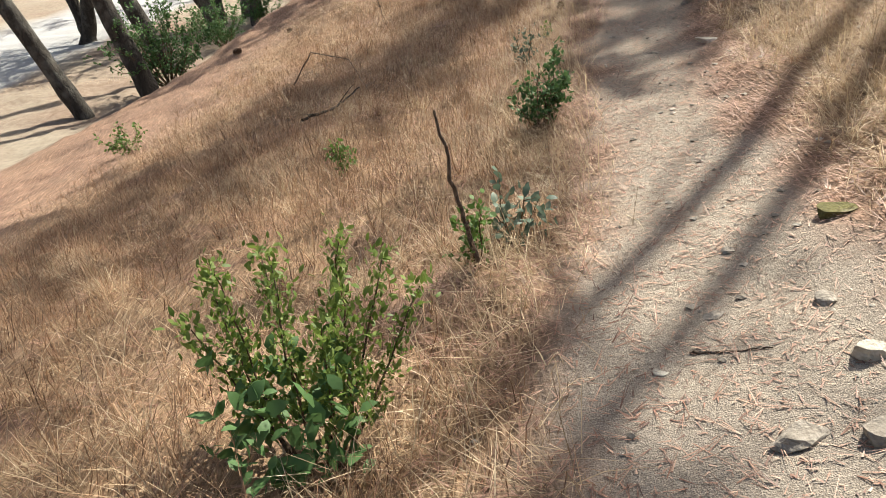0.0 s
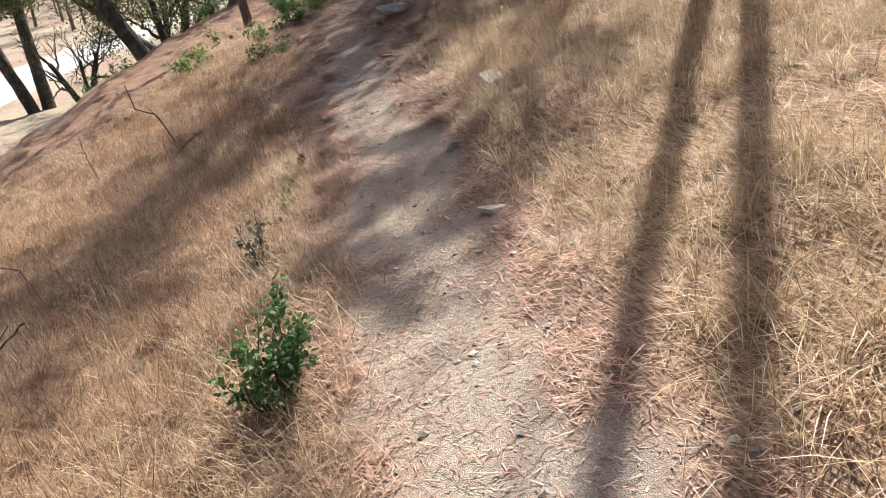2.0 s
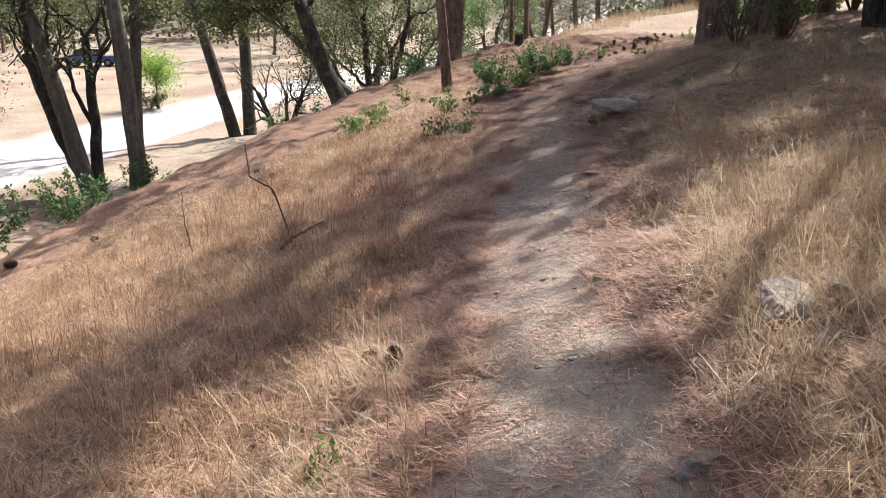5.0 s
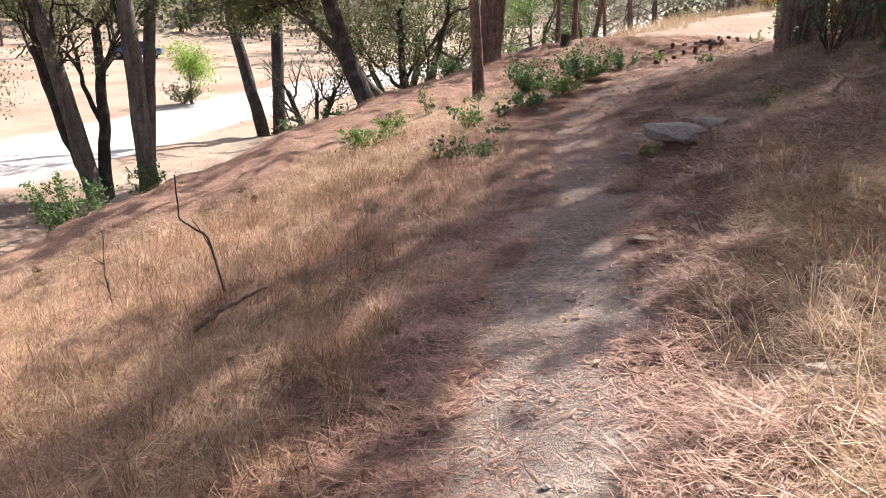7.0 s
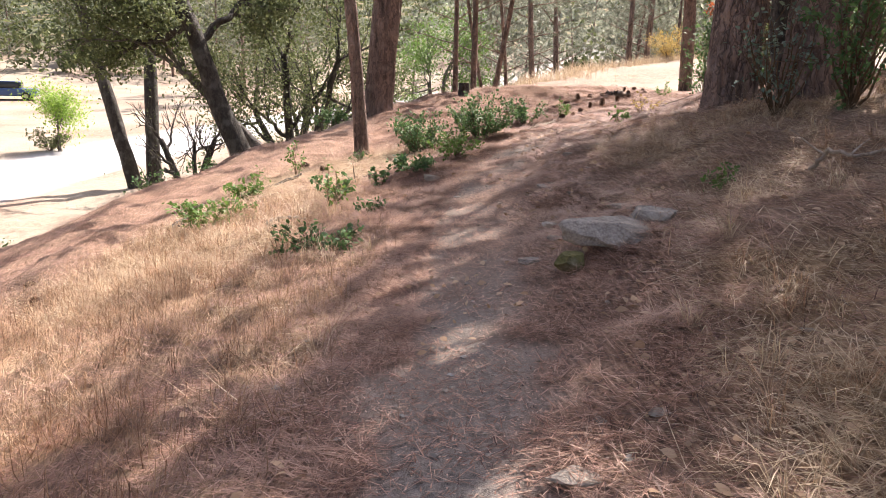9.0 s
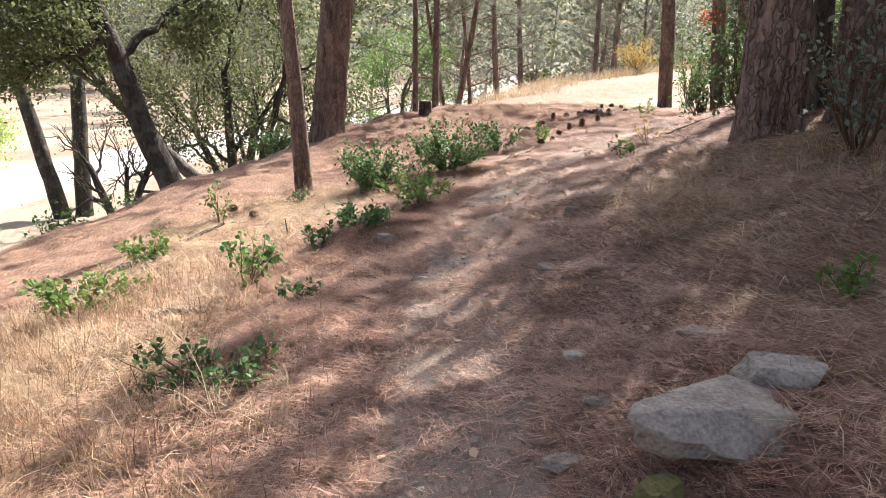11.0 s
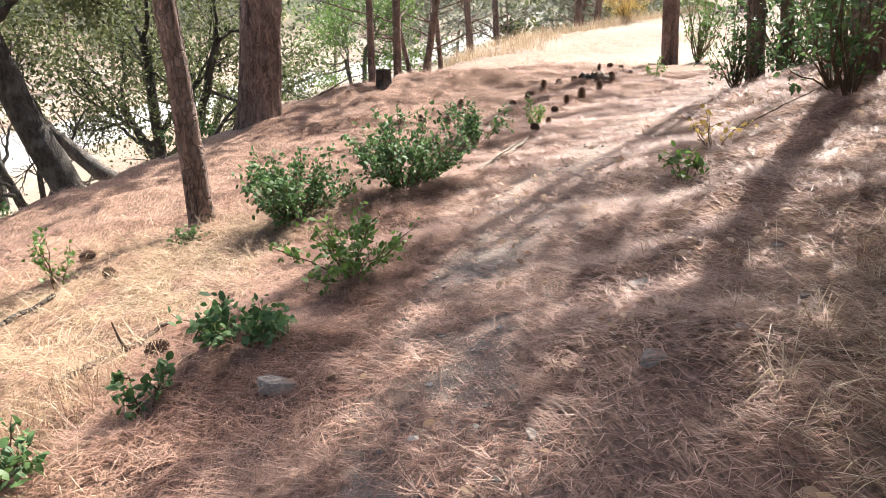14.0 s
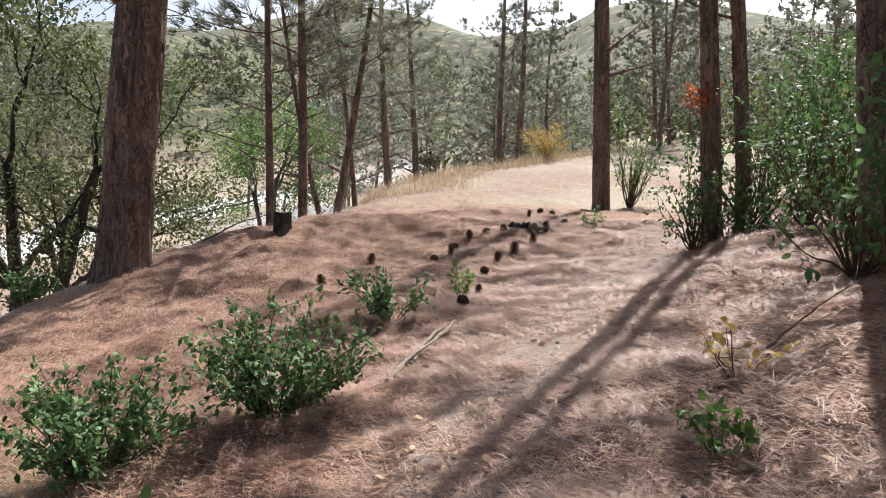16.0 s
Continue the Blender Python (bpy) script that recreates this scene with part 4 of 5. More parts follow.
# ---- stones ----
def stone(x, y, long, wide, high, label, mat, seed, turn=0.0, sink=0.35, name="rock", tilt=0.0):
    """A stone with broken flat faces and worn edges, set a little into the soil."""
    r = np.random.default_rng(seed)
    bm = bmesh.new()
    bmesh.ops.create_icosphere(bm, subdivisions=4 if long > 0.25 else 3, radius=1)
    cuts = [(Vector(r.normal(size=3)).normalized(), 0.42 + 0.35 * r.random()) for _ in range(14)]
    cuts.append((Vector((0.08, -0.05, 1)).normalized(), 0.4))
    for v in bm.verts:
        c = v.co.copy()
        for n, d in cuts:
            over = c.dot(n) - d
            if over > 0:
                c -= n * over * 0.985
        c += c.normalized() * 0.05 * noise.noise(c * 2.5 + Vector((seed, 0, 0))) + c.normalized() * 0.05 * noise.noise(c * 7 + Vector((0, seed, 0)))
        v.co = Vector((c.x * long / 1.7, c.y * wide / 1.7, c.z * high / 1.5))
    me = bpy.data.meshes.new(name)
    bm.to_mesh(me)
    bm.free()
    me.materials.append(mat)
    ob = new(name, me)
    ob.matrix_basis = pose(x, y, float(ground_z(x, y)) + high * (0.42 - sink), tilt, 0, turn)
    return tagged(ob, label, "rock")


SMALL = "small grey stone half sunk in the trail"
stone(1.17, 1.96, 0.12, 0.10, 0.09, "pale squared stone beside the trail", PALE_STONE, 1, 10, 0.2)
stone(0.87, 1.66, 0.19, 0.11, 0.07, "blue-grey slate set flush in the trail's edge", SLATE, 2, 5)
stone(1.06, 1.63, 0.14, 0.10, 0.08, "blue-grey slate set flush in the trail's edge", SLATE, 3, 30)
stone(1.2, 2.3, 0.10, 0.08, 0.06, SMALL, SLATE, 4)
stone(1.47, 2.88, 0.22, 0.14, 0.10, "mossy flat stone in the bank", MOSS, 5, 20)
stone(0.85, 2.37, 0.08, 0.05, 0.04, SMALL, SLATE, 6)
stone(1.03, 2.81, 0.06, 0.05, 0.04, SMALL, SLATE, 7)
stone(0.58, 2.08, 0.05, 0.04, 0.03, SMALL, PALE_STONE, 8)
stone(1.92, 6.03, 0.17, 0.10, 0.08, "pale flat stone beside the trail", PALE_STONE, 9, -15)
stone(1.0, 7.05, 0.09, 0.06, 0.05, "small pale stone at the trail's edge", PALE_STONE, 10)
stone(1.66, 7.1, 0.07, 0.05, 0.04, "small pale stone in the trail", PALE_STONE, 11)
stone(2.8, 8.27, 0.34, 0.25, 0.24, "lichen-grey boulder sunk in the bank", SLATE, 112, 25, 0.14, tilt=18)
stone(2.86, 8.0, 0.16, 0.12, 0.1, "broken grey stone beside a boulder", SLATE, 13, 60)
stone(3.11, 8.36, 0.13, 0.1, 0.09, "small grey stone on the bank", SLATE, 14)
stone(2.2, 7.45, 0.22, 0.12, 0.10, "grey stone among needles on the bank", SLATE, 15, 40)
stone(3.05, 10.05, 0.20, 0.11, 0.08, "pale flat stone on the bank", PALE_STONE, 16, 15)
stone(2.3, 9.4, 0.09, 0.06, 0.05, SMALL, SLATE, 17)
stone(3.56, 14.2, 0.64, 0.44, 0.23, "broad grey rock outcrop beside the trail", SLATE, 18, 20, 0.22)
stone(3.86, 14.42, 0.42, 0.3, 0.2, "grey rock shelf behind the outcrop", SLATE, 19, -30, 0.25)
stone(3.12, 14.42, 0.28, 0.14, 0.08, "flat grey slab beside the outcrop", SLATE, 20, 25)
stone(3.24, 13.96, 0.2, 0.17, 0.2, "moss-covered knob at the end of the outcrop", MOSS, 21, 0, 0.08)
stone(3.87, 14.96, 0.24, 0.15, 0.09, "flat grey slab beside the trail", SLATE, 23, -20, 0.2)
stone(3.4, 15.26, 0.12, 0.09, 0.08, "pale angular stone at the trail's edge", PALE_STONE, 24, 15, 0.2)
stone(3.34, 14.7, 0.12, 0.07, 0.05, SMALL, SLATE, 22)
for k, (x, y, s) in enumerate(((2.82, 12.02, 0.24), (3.18, 12.28, 0.13), (3.02, 12.08, 0.07), (2.98, 12.32, 0.08), (2.55, 11.1, 0.07), (3.9, 12.6, 0.09))):
    stone(x, y, s, s * 0.6, s * 0.22, "flat slate slab flush with the trail", SLATE, 30 + k, 10 + 25 * k, 0.3)
for k, (x, y, s) in enumerate(((2.77, 18.6, 0.22), (4.12, 17.75, 0.18), (3.75, 16.07, 0.12), (3.64, 16.62, 0.16), (3.73, 16.74, 0.11), (2.9, 17.15, 0.09), (3.65, 16.33, 0.06), (4.4, 18.48, 0.17), (4.42, 17.71, 0.07), (3.21, 18.64, 0.05), (4.69, 19.4, 0.10), (4.57, 19.75, 0.17), (3.65, 17.64, 0.08), (4.1, 16.85, 0.07), (5.0, 18.4, 0.09), (4.8, 17.9, 0.08))):
    stone(x, y, s, s * 0.66, s * (0.55 if k == 0 else 0.3), "brown-grey stone sunk in pine needles" if k == 0 else "grey stone half buried in pine needles", PALE_STONE if k in (5, 8, 9) else SLATE, 50 + k, 37 * k, 0.3)


# ---- pine cones ----
def cone_meshes(seed):
    r = np.random.default_rng(seed)
    h = np.linspace(0, 1, 9)
    prof = 0.030 * np.sqrt(np.clip(1 - (h * 2 - 0.85) ** 2 * 0.75, 0.05, 1)) * (1 - 0.35 * h)
    core = tube(np.stack([np.zeros(9), np.zeros(9), h * 0.13], -1), prof, 10)
    pieces = []
    for k in range(84):
        t = k / 84
        a = k * 2.39996
        z = 0.008 + 0.115 * t
        rad = 0.036 * np.sqrt(max(0.08, 1 - (t * 2 - 0.8) ** 2 * 0.72))
        out = np.array([np.cos(a), np.sin(a), 0.0])
        side = np.array([-np.sin(a), np.cos(a), 0.0])
        up = np.array([0, 0, 1.0])
        lift = 0.15 + 0.9 * t
        d = out * np.cos(lift) + up * np.sin(lift)
        n = np.cross(d, side)
        b = out * rad * 0.55 + up * z
        ln, w = rad * 0.95, 0.010 * (1 - 0.4 * t)
        v = np.array([b - side * w * 0.5, b + side * w * 0.5, b + d * ln - side * w - n * 0.002, b + d * ln + side * w - n * 0.002, b + d * (ln + 0.006) + n * 0.006, b + d * ln * 0.7 + n * -0.006])
        f = np.array([[0, 1, 3], [0, 3, 2], [2, 3, 4], [0, 2, 5], [1, 5, 3], [2, 4, 5], [3, 5, 4]])
        pieces.append((v, f))
    v, f = joined(pieces)
    return mesh_of("cone_core", core[0], core[1], CONE_SCALE), mesh_of("cone_scales", v, f, CONE_SCALE, False)


core_mesh, scale_mesh = cone_meshes(1)
cone_rng = random.Random(4)


def pine_cone(x, y, size=1.0, upright=False):
    size *= 0.78 * cone_rng.uniform(0.8, 1.15)
    tilt = cone_rng.uniform(-15, 15) if upright else cone_rng.uniform(70, 100)
    turn = cone_rng.uniform(0, 360)
    z = float(ground_z(x, y)) + (0.0 if upright else 0.034 * size)
    ob = thing("pine_cone", x, y, z, "open brown pine cone standing on end on needles" if upright else "open brown pine cone lying on the ground", "pine cone", "pine cones on the slope")
    ob.matrix_basis = pose(x, y, z, tilt, 0, turn) @ Matrix.Scale(size, 4) @ Matrix.Translation((0, 0, 0 if upright else -0.06))
    part("core", core_mesh, ob)
    part("outer_layer", scale_mesh, ob)


for x, y, s, up in ((1.17, 8.74, 1.25, True), (1.03, 8.86, 1.1, False), (-4.4, 15.6, 1.5, False), (-3.35, 15.9, 1.3, False), (-1.4, 17.7, 1.3, False), (-0.6, 18.4, 1.2, False), (2.07, 19.43, 1.2, False), (0.95, 22.3, 1.3, False), (1.3, 21.6, 1.2, False),
                    (7.15, 27.2, 1.6, True), (7.72, 27.95, 1.5, True), (8.2, 28.65, 1.5, True), (7.86, 29.05, 1.4, False), (7.69, 29.15, 1.3, False), (6.76, 26.75, 1.3, True), (6.4, 26.2, 1.3, False), (5.97, 25.1, 1.3, True), (6.87, 28.35, 1.4, True), (7.3, 28.85, 1.3, False), (6.36, 27.55, 1.3, True), (6.1, 27.45, 1.2, False), (5.22, 27.35, 1.4, True), (8.73, 30.7, 1.4, True), (9.2, 31.3, 1.3, False), (8.9, 29.5, 1.4, False), (9.45, 31.3, 1.3, False), (5.62, 24.5, 1.3, False), (4.5, 26.45, 1.5, True), (4.8, 25.95, 1.4, True), (6.55, 28.1, 1.3, False), (8.05, 29.5, 1.3, False), (-1.0, 16.9, 1.1, False), (0.3, 20.6, 1.2, False), (-0.4, 20.1, 1.2, False)):
    pine_cone(x, y, s, up)


# ---- fallen wood ----
def stick(points, thick, label, mat=None, seed=0, name="stick", lift=0.6, side_twigs=0):
    """A fallen stick that follows the ground. points: plan places with heights above the soil."""
    pts = np.array([(x, y, float(ground_z(x, y)) + thick * lift + h) for x, y, h in points])
    t = np.linspace(0, 1, len(pts))
    u = np.linspace(0, 1, 16)
    p = np.stack([np.interp(u, t, pts[:, k]) for k in range(3)], -1)
    r = np.random.default_rng(seed)
    p[1:-1] += r.normal(size=(14, 3)) * thick * 0.35
    mid = p[0].copy()
    ob = thing(name, *mid, label, "branch")
    v, f = tube(p - mid, np.linspace(thick, thick * 0.45, 16), 8, 0.25, seed)
    part("branch", mesh_of("stick", v, f, mat or TWIG), ob)
    for k in range(side_twigs):
        j = 4 + (k * 5) % 10
        q = limb_path(p[j] - mid, r.normal(size=3) * np.array([1, 1, 0.4]) + np.array([0, 0, 0.5]), np.linalg.norm(p[-1] - p[0]) * 0.3, 0.0, seed + 50 + k, 6)
        v, f = tube(q, np.linspace(thick * 0.5, thick * 0.15, 6), 5)
        part("twig", mesh_of("twig", v, f, mat or TWIG), ob)
    return ob


stick([(0.02, 3.0, 0.05), (-0.05, 2.92, 0.4), (-0.107, 2.842, 0.8)], 0.012, "dead brown stalk standing upright in grass", seed=1)
stick([(-1.47, 6.84, 0.1), (-1.2, 7.15, 0.13), (-0.98, 7.41, 0.2)], 0.014, "dark dead branch lying across dry grass", DARK_BARK, 2, side_twigs=2)
stick([(-2.0, 9.2, 0.1), (-1.7, 9.0, 0.42), (-1.2, 8.5, 0.35), (-0.98, 8.1, 0.05)], 0.008, "thin twig arching over dry grass", seed=3)
stick([(0.7, 2.16, 0), (0.8, 2.13, 0), (0.95, 2.1, 0)], 0.006, "thin brown twig on the trail", seed=4)
stick([(0.0, 11.95, 0.06), (0.15, 12.2, 0.08), (0.34, 12.5, 0.1)], 0.02, "short grey log in dry grass", TWIG, 5)
stick([(-0.05, 12.75, 0), (-0.2, 12.9, 0.4), (-0.45, 13.0, 0.62), (-0.5, 13.1, 0.95)], 0.011, "crooked bare branch standing in dry grass", DARK_BARK, 6, side_twigs=1)
stick([(-1.2, 13.35, 0), (-1.27, 13.4, 0.35), (-1.3, 13.5, 0.7)], 0.008, "leafless twiggy dead shrub in dry grass", TWIG, 7, "dead_shrub", side_twigs=8)
stick([(1.05, 17.5, 0.02), (1.19, 17.41, 0.03), (1.45, 17.3, 0.02)], 0.03, "grey rotten log end on needles", PALE_WOOD, 8)
stick([(1.55, 19.35, 0.02), (1.8, 19.65, 0.03), (2.05, 19.9, 0.03)], 0.025, "grey dead branch on the slope", TWIG, 9, side_twigs=2)
stick([(4.47, 22.4, 0.01), (4.8, 23.0, 0.02), (5.26, 23.8, 0.04)], 0.022, "bleached dead branch beside the trail", PALE_WOOD, 10, side_twigs=1)
stick([(4.7, 22.75, 0.02), (5.05, 23.3, 0.05), (5.3, 23.65, 0.08)], 0.03, "short bleached log beside the trail", PALE_WOOD, 11)
stick([(5.2, 21.28, 0.0), (5.36, 21.33, 0.01), (5.44, 21.42, 0.02), (5.4, 21.6, 0.06)], 0.011, "curved bleached stick on the trail", PALE_WOOD, 12)
stick([(5.05, 14.75, 0.05), (5.08, 14.6, 0.22), (5.0, 14.2, 0.2), (5.3, 13.9, 0.25)], 0.016, "pale crooked dead branch on the bank", PALE_WOOD, 13, side_twigs=2)
stick([(6.2, 20.9, 0.03), (6.8, 21.2, 0.07), (7.3, 21.4, 0.1)], 0.008, "thin dead branch on needles", TWIG, 14)
# dark bar for the slender pine's shadow line and the logs in it
stick([(-0.3, 18.9, 0.03), (0.3, 20.1, 0.03), (1.0, 21.2, 0.03)], 0.04, "long dark log lying along the slope", DARK_BARK, 15)
stick([(3.05, 29.55, 0.05), (3.6, 29.6, 0.18), (4.1, 29.65, 0.26)], 0.014, "thin bare pole leaning on a stump", TWIG, 16)
stick([(4.5, 10.2, 0), (4.5, 10.2, 0.4), (4.47, 10.15, 0.8)], 0.007, "bare twiggy dead sapling on the bank", TWIG, 17, "dead_shrub", side_twigs=6)
log = stick([(7.95, 28.72, 0.03), (8.05, 28.7, 0.03), (8.22, 28.62, 0.03)], 0.07, "short broken log among pine cones", PALE_WOOD, 19, "log")
log2 = stick([(7.75, 28.95, 0.02), (7.9, 28.85, 0.02), (7.98, 28.8, 0.02)], 0.06, "dark broken log among pine cones", DARK_BARK, 20, "log")

stump = thing("tree_stump", 4.24, 29.6, float(ground_z(4.24, 29.6)), "dark sawn tree stump on the crest", "stump")
v, f = bark_trunk(np.stack([np.zeros(10), np.zeros(10), np.linspace(-0.1, 0.3, 10)], -1), np.full(10, 0.125), 40, 4, 0.012, 77, 0.03)
part("bark", mesh_of("stump_bark", v, f, DARK_BARK), stump)
bm = bmesh.new()
bmesh.ops.create_circle(bm, cap_ends=True, radius=0.118, segments=40, matrix=Matrix.Translation((0, 0, 0.292)))
me = bpy.data.meshes.new("stump_top")
bm.to_mesh(me)
bm.free()
me.materials.append(PALE_WOOD)
part("cut_face", me, stump, "weathered sawn face")


# ---- far parked van ----
def box(bm, cx, cy, cz, sx, sy, sz, bevel=0.05):
    g = bmesh.ops.create_cube(bm, size=1, matrix=Matrix.Translation((cx, cy, cz)) @ Matrix.Diagonal((sx, sy, sz, 1)))
    if bevel:
        es = list({e for v in g["verts"] for e in v.link_edges})
        bmesh.ops.bevel(bm, geom=es, offset=bevel, segments=3, profile=0.6, affect="EDGES")


def bm_part(name, bm, mat, parent, label=""):
    me = bpy.data.meshes.new(name)
    bm.to_mesh(me)
    bm.free()
    me.materials.append(mat)
    return part(name, me, parent, label)


PAINT, pt, pb = material("blue_car_paint", 0.3)
pb.inputs["Base Color"].default_value = (0.05, 0.09, 0.2, 1)
RUBBER, rt, rb = material("black_rubber", 0.8)
rb.inputs["Base Color"].default_value = (0.02, 0.02, 0.02, 1)
PANE, gt, gb = material("dark_window_glass", 0.05)
gb.inputs["Base Color"].default_value = (0.02, 0.025, 0.03, 1)
car = thing("car", -27.6, 75.0, float(ground_z(-27.6, 75.0)), "dark blue car parked on the far dry field", "car", turn=15)
b = bmesh.new()
box(b, 0, 0, 0.62, 4.3, 1.75, 0.62, 0.18)
bm_part("body", b, PAINT, car)
b = bmesh.new()
box(b, -0.15, 0, 1.15, 2.4, 1.5, 0.55, 0.2)
bm_part("cabin", b, PANE, car, "dark glazed cabin")
b = bmesh.new()
box(b, -0.15, 0, 1.43, 2.0, 1.35, 0.06, 0.03)
bm_part("roof", b, PAINT, car)
for wx in (-1.35, 1.35):
    for wy in (-0.8, 0.8):
        b = bmesh.new()
        bmesh.ops.create_cone(b, cap_ends=True, segments=24, radius1=0.32, radius2=0.32, depth=0.2, matrix=Matrix.Translation((wx, wy, 0.32)) @ Matrix.Rotation(radians(90), 4, "X"))
        wheel = bm_part("wheel", b, RUBBER, car)
        b = bmesh.new()
        bmesh.ops.create_cone(b, cap_ends=True, segments=20, radius1=0.2, radius2=0.17, depth=0.22, matrix=Matrix.Translation((wx, wy, 0.32)) @ Matrix.Rotation(radians(90), 4, "X"))
        bm_part("rim", b, SLATE, wheel, "grey metal rim")

# ---- loose cover of the ground ----
def scatter(n, seed, x0, x1, y0, y1, weight):
    """Random plan places, kept in proportion to weight(x, y, d)."""
    r = np.random.default_rng(seed)
    x, y = r.uniform(x0, x1, n), r.uniform(y0, y1, n)
    keep = r.random(n) < weight(x, y, aside(x, y))
    return x[keep], y[keep], r


def cover(name, v, f, mat, label, category, smooth=True):
    return tagged(new(name, mesh_of(name, v, f, mat, smooth)), label, category, kind="stuff")


def needle_weight(x, y, d):
    trail, grass, field, road, woods = masks(x, y)
    fade = np.exp(-np.maximum(0, np.abs(d) - 4.0 - 4.0 * step(y, 15, 19) * (d < 0)) / 2.5)
    clump = step(value_noise(x, y, 3.0, 5), 0.2, 0.7)
    w = (1 - 0.93 * step(trail, 0.15, 0.6)) * (1 - 0.55 * grass) * (1 - 0.72 * step(y, 9, 6)) * (1 - field) * fade
    return np.clip(w * (0.3 + 0.7 * clump), 0, 1)


def needle_strips(x, y, z, length, width, lean, heading):
    """Fallen needles, each a thin tapered sliver."""
    a, t = np.radians(heading), np.radians(lean)
    p = np.stack([x, y, z], -1)
    way = np.stack([np.cos(a) * np.sin(t), np.sin(a) * np.sin(t), np.cos(t)], -1)
    side = np.stack([-np.sin(a), np.cos(a), 0 * a], -1) * width[:, None] / 2
    v = np.stack([p - side, p + side, p + way * length[:, None]], 1).reshape(-1, 3)
    return v, np.arange(len(v)).reshape(-1, 3)


r = np.random.default_rng(21)
y = 0.6 + 29.4 * r.random(760000) ** 0.85
x = trail_x(y) + r.laplace(0, 1.5, len(y)) * np.sqrt(1 + (0.15 + 0.09 * np.clip(y - 16.5, 0, 8.5)) ** 2)
keep = r.random(len(x)) < needle_weight(x, y, aside(x, y)) * 0.95 + 0.02 * (np.abs(aside(x, y)) < 1.5)
x, y = x[keep], y[keep]
sx, sy, sr = scatter(130000, 20, -8, 9.5, 17, 33, needle_weight)
bx, by, sr = scatter(110000, 19, 2, 10, 19.5, 32, needle_weight)
x, y = np.repeat(np.concatenate([x, sx, bx]), 2), np.repeat(np.concatenate([y, sy, by]), 2)
n = len(x)
heading = np.repeat(r.normal(20, 60, n // 2) + 180 * r.integers(0, 2, n // 2), 2) + r.normal(0, 8, n)
tilted = np.repeat(r.uniform(72, 97, n // 2), 2) + r.normal(0, 4, n)
heap = 0.015 + 0.05 * value_noise(x, y, 3.4, 23) ** 2
v, f = needle_strips(x, y, ground_z(x, y) + np.repeat(r.uniform(0.05, 1.0, n // 2), 2) * heap * (1 - 0.85 * masks(x, y)[0]), r.uniform(0.07, 0.18, n), r.uniform(0.0025, 0.0052, n), tilted, heading)
cover("pine_needle_litter", v, f, NEEDLE, "reddish dead pine needles strewn over the ground", "pine needles")

# chips of bark and broken needles trodden into the trail
y = 0.9 + 26 * r.random(90000) ** 1.1
x = trail_x(y) + r.normal(0, 0.55, len(y)) * np.sqrt(1 + (0.15 + 0.09 * np.clip(y - 16.5, 0, 8.5)) ** 2)
keep = r.random(len(x)) < 0.25 + 0.75 * step(value_noise(x, y, 3.7, 24), 0.35, 0.7) * step(y, 0, 9)
x, y = x[keep], y[keep]
n = len(x)
v, f = needle_strips(x, y, ground_z(x, y) + 0.004, r.uniform(0.012, 0.06, n), r.uniform(0.003, 0.009, n), r.uniform(78, 94, n), r.uniform(0, 360, n))
cover("trail_litter", v, f, NEEDLE, "broken needles and bark chips trodden into the trail", "litter")


def grass_weight(x, y, d):
    trail, grass, field, road, woods = masks(x, y)
    clump = step(value_noise(x, y, 2.2, 6) * 0.45 + value_noise(x, y, 6.5, 7) * 0.55, 0.36, 0.6)
    return np.clip(grass * (0.15 + 0.85 * clump) * (d < 0), 0, 1) * np.exp(-np.maximum(0, -d - 4) / 2.5)


x, y, r = scatter(480000, 23, -7, 3.2, -0.3, 19, grass_weight)
n = len(x)
tall = 0.35 + 0.9 * value_noise(x, y, 1.4, 8) * value_noise(x, y, 4.5, 14)+ 0.3 * value_noise(x, y, 9.0, 15)
ln = r.uniform(0.12, 0.40, n) * tall * (0.65 + 0.35 * step(-aside(x, y), 0.5, 1.4))
v, f = bent_strands(x, y, ground_z(x, y) - 0.01, ln, r.uniform(0.0022, 0.0062, n), np.abs(r.normal(60, 27, n)), 360 * value_noise(x, y, 3.0, 17) * 1.5 + r.normal(0, 70, n), r.normal(24, 46, n), 24)
cover("tall_dry_grass", v, f, STRAW, "tall reddish dry grass covering the slope", "grass")

# feathery seed heads over the grass
pick = r.choice(n, 11000, replace=False)
hx, hy = x[pick] + r.normal(size=11000) * 0.02, y[pick] + r.normal(size=11000) * 0.02
hz = ground_z(hx, hy) + ln[pick] * r.uniform(0.7, 1.15, 11000)
k = 5
v, f = bent_strands(np.repeat(hx, k), np.repeat(hy, k), np.repeat(hz, k) + r.normal(size=11000 * k) * 0.008, r.uniform(0.015, 0.05, 11000 * k), r.uniform(0.0012, 0.0026, 11000 * k), np.abs(r.normal(30, 25, 11000 * k)), r.uniform(0, 360, 11000 * k), r.normal(20, 20, 11000 * k), 25, 1)
cover("grass_seed_heads", v, f, STRAW, "feathery dry seed heads of wild grass", "grass")


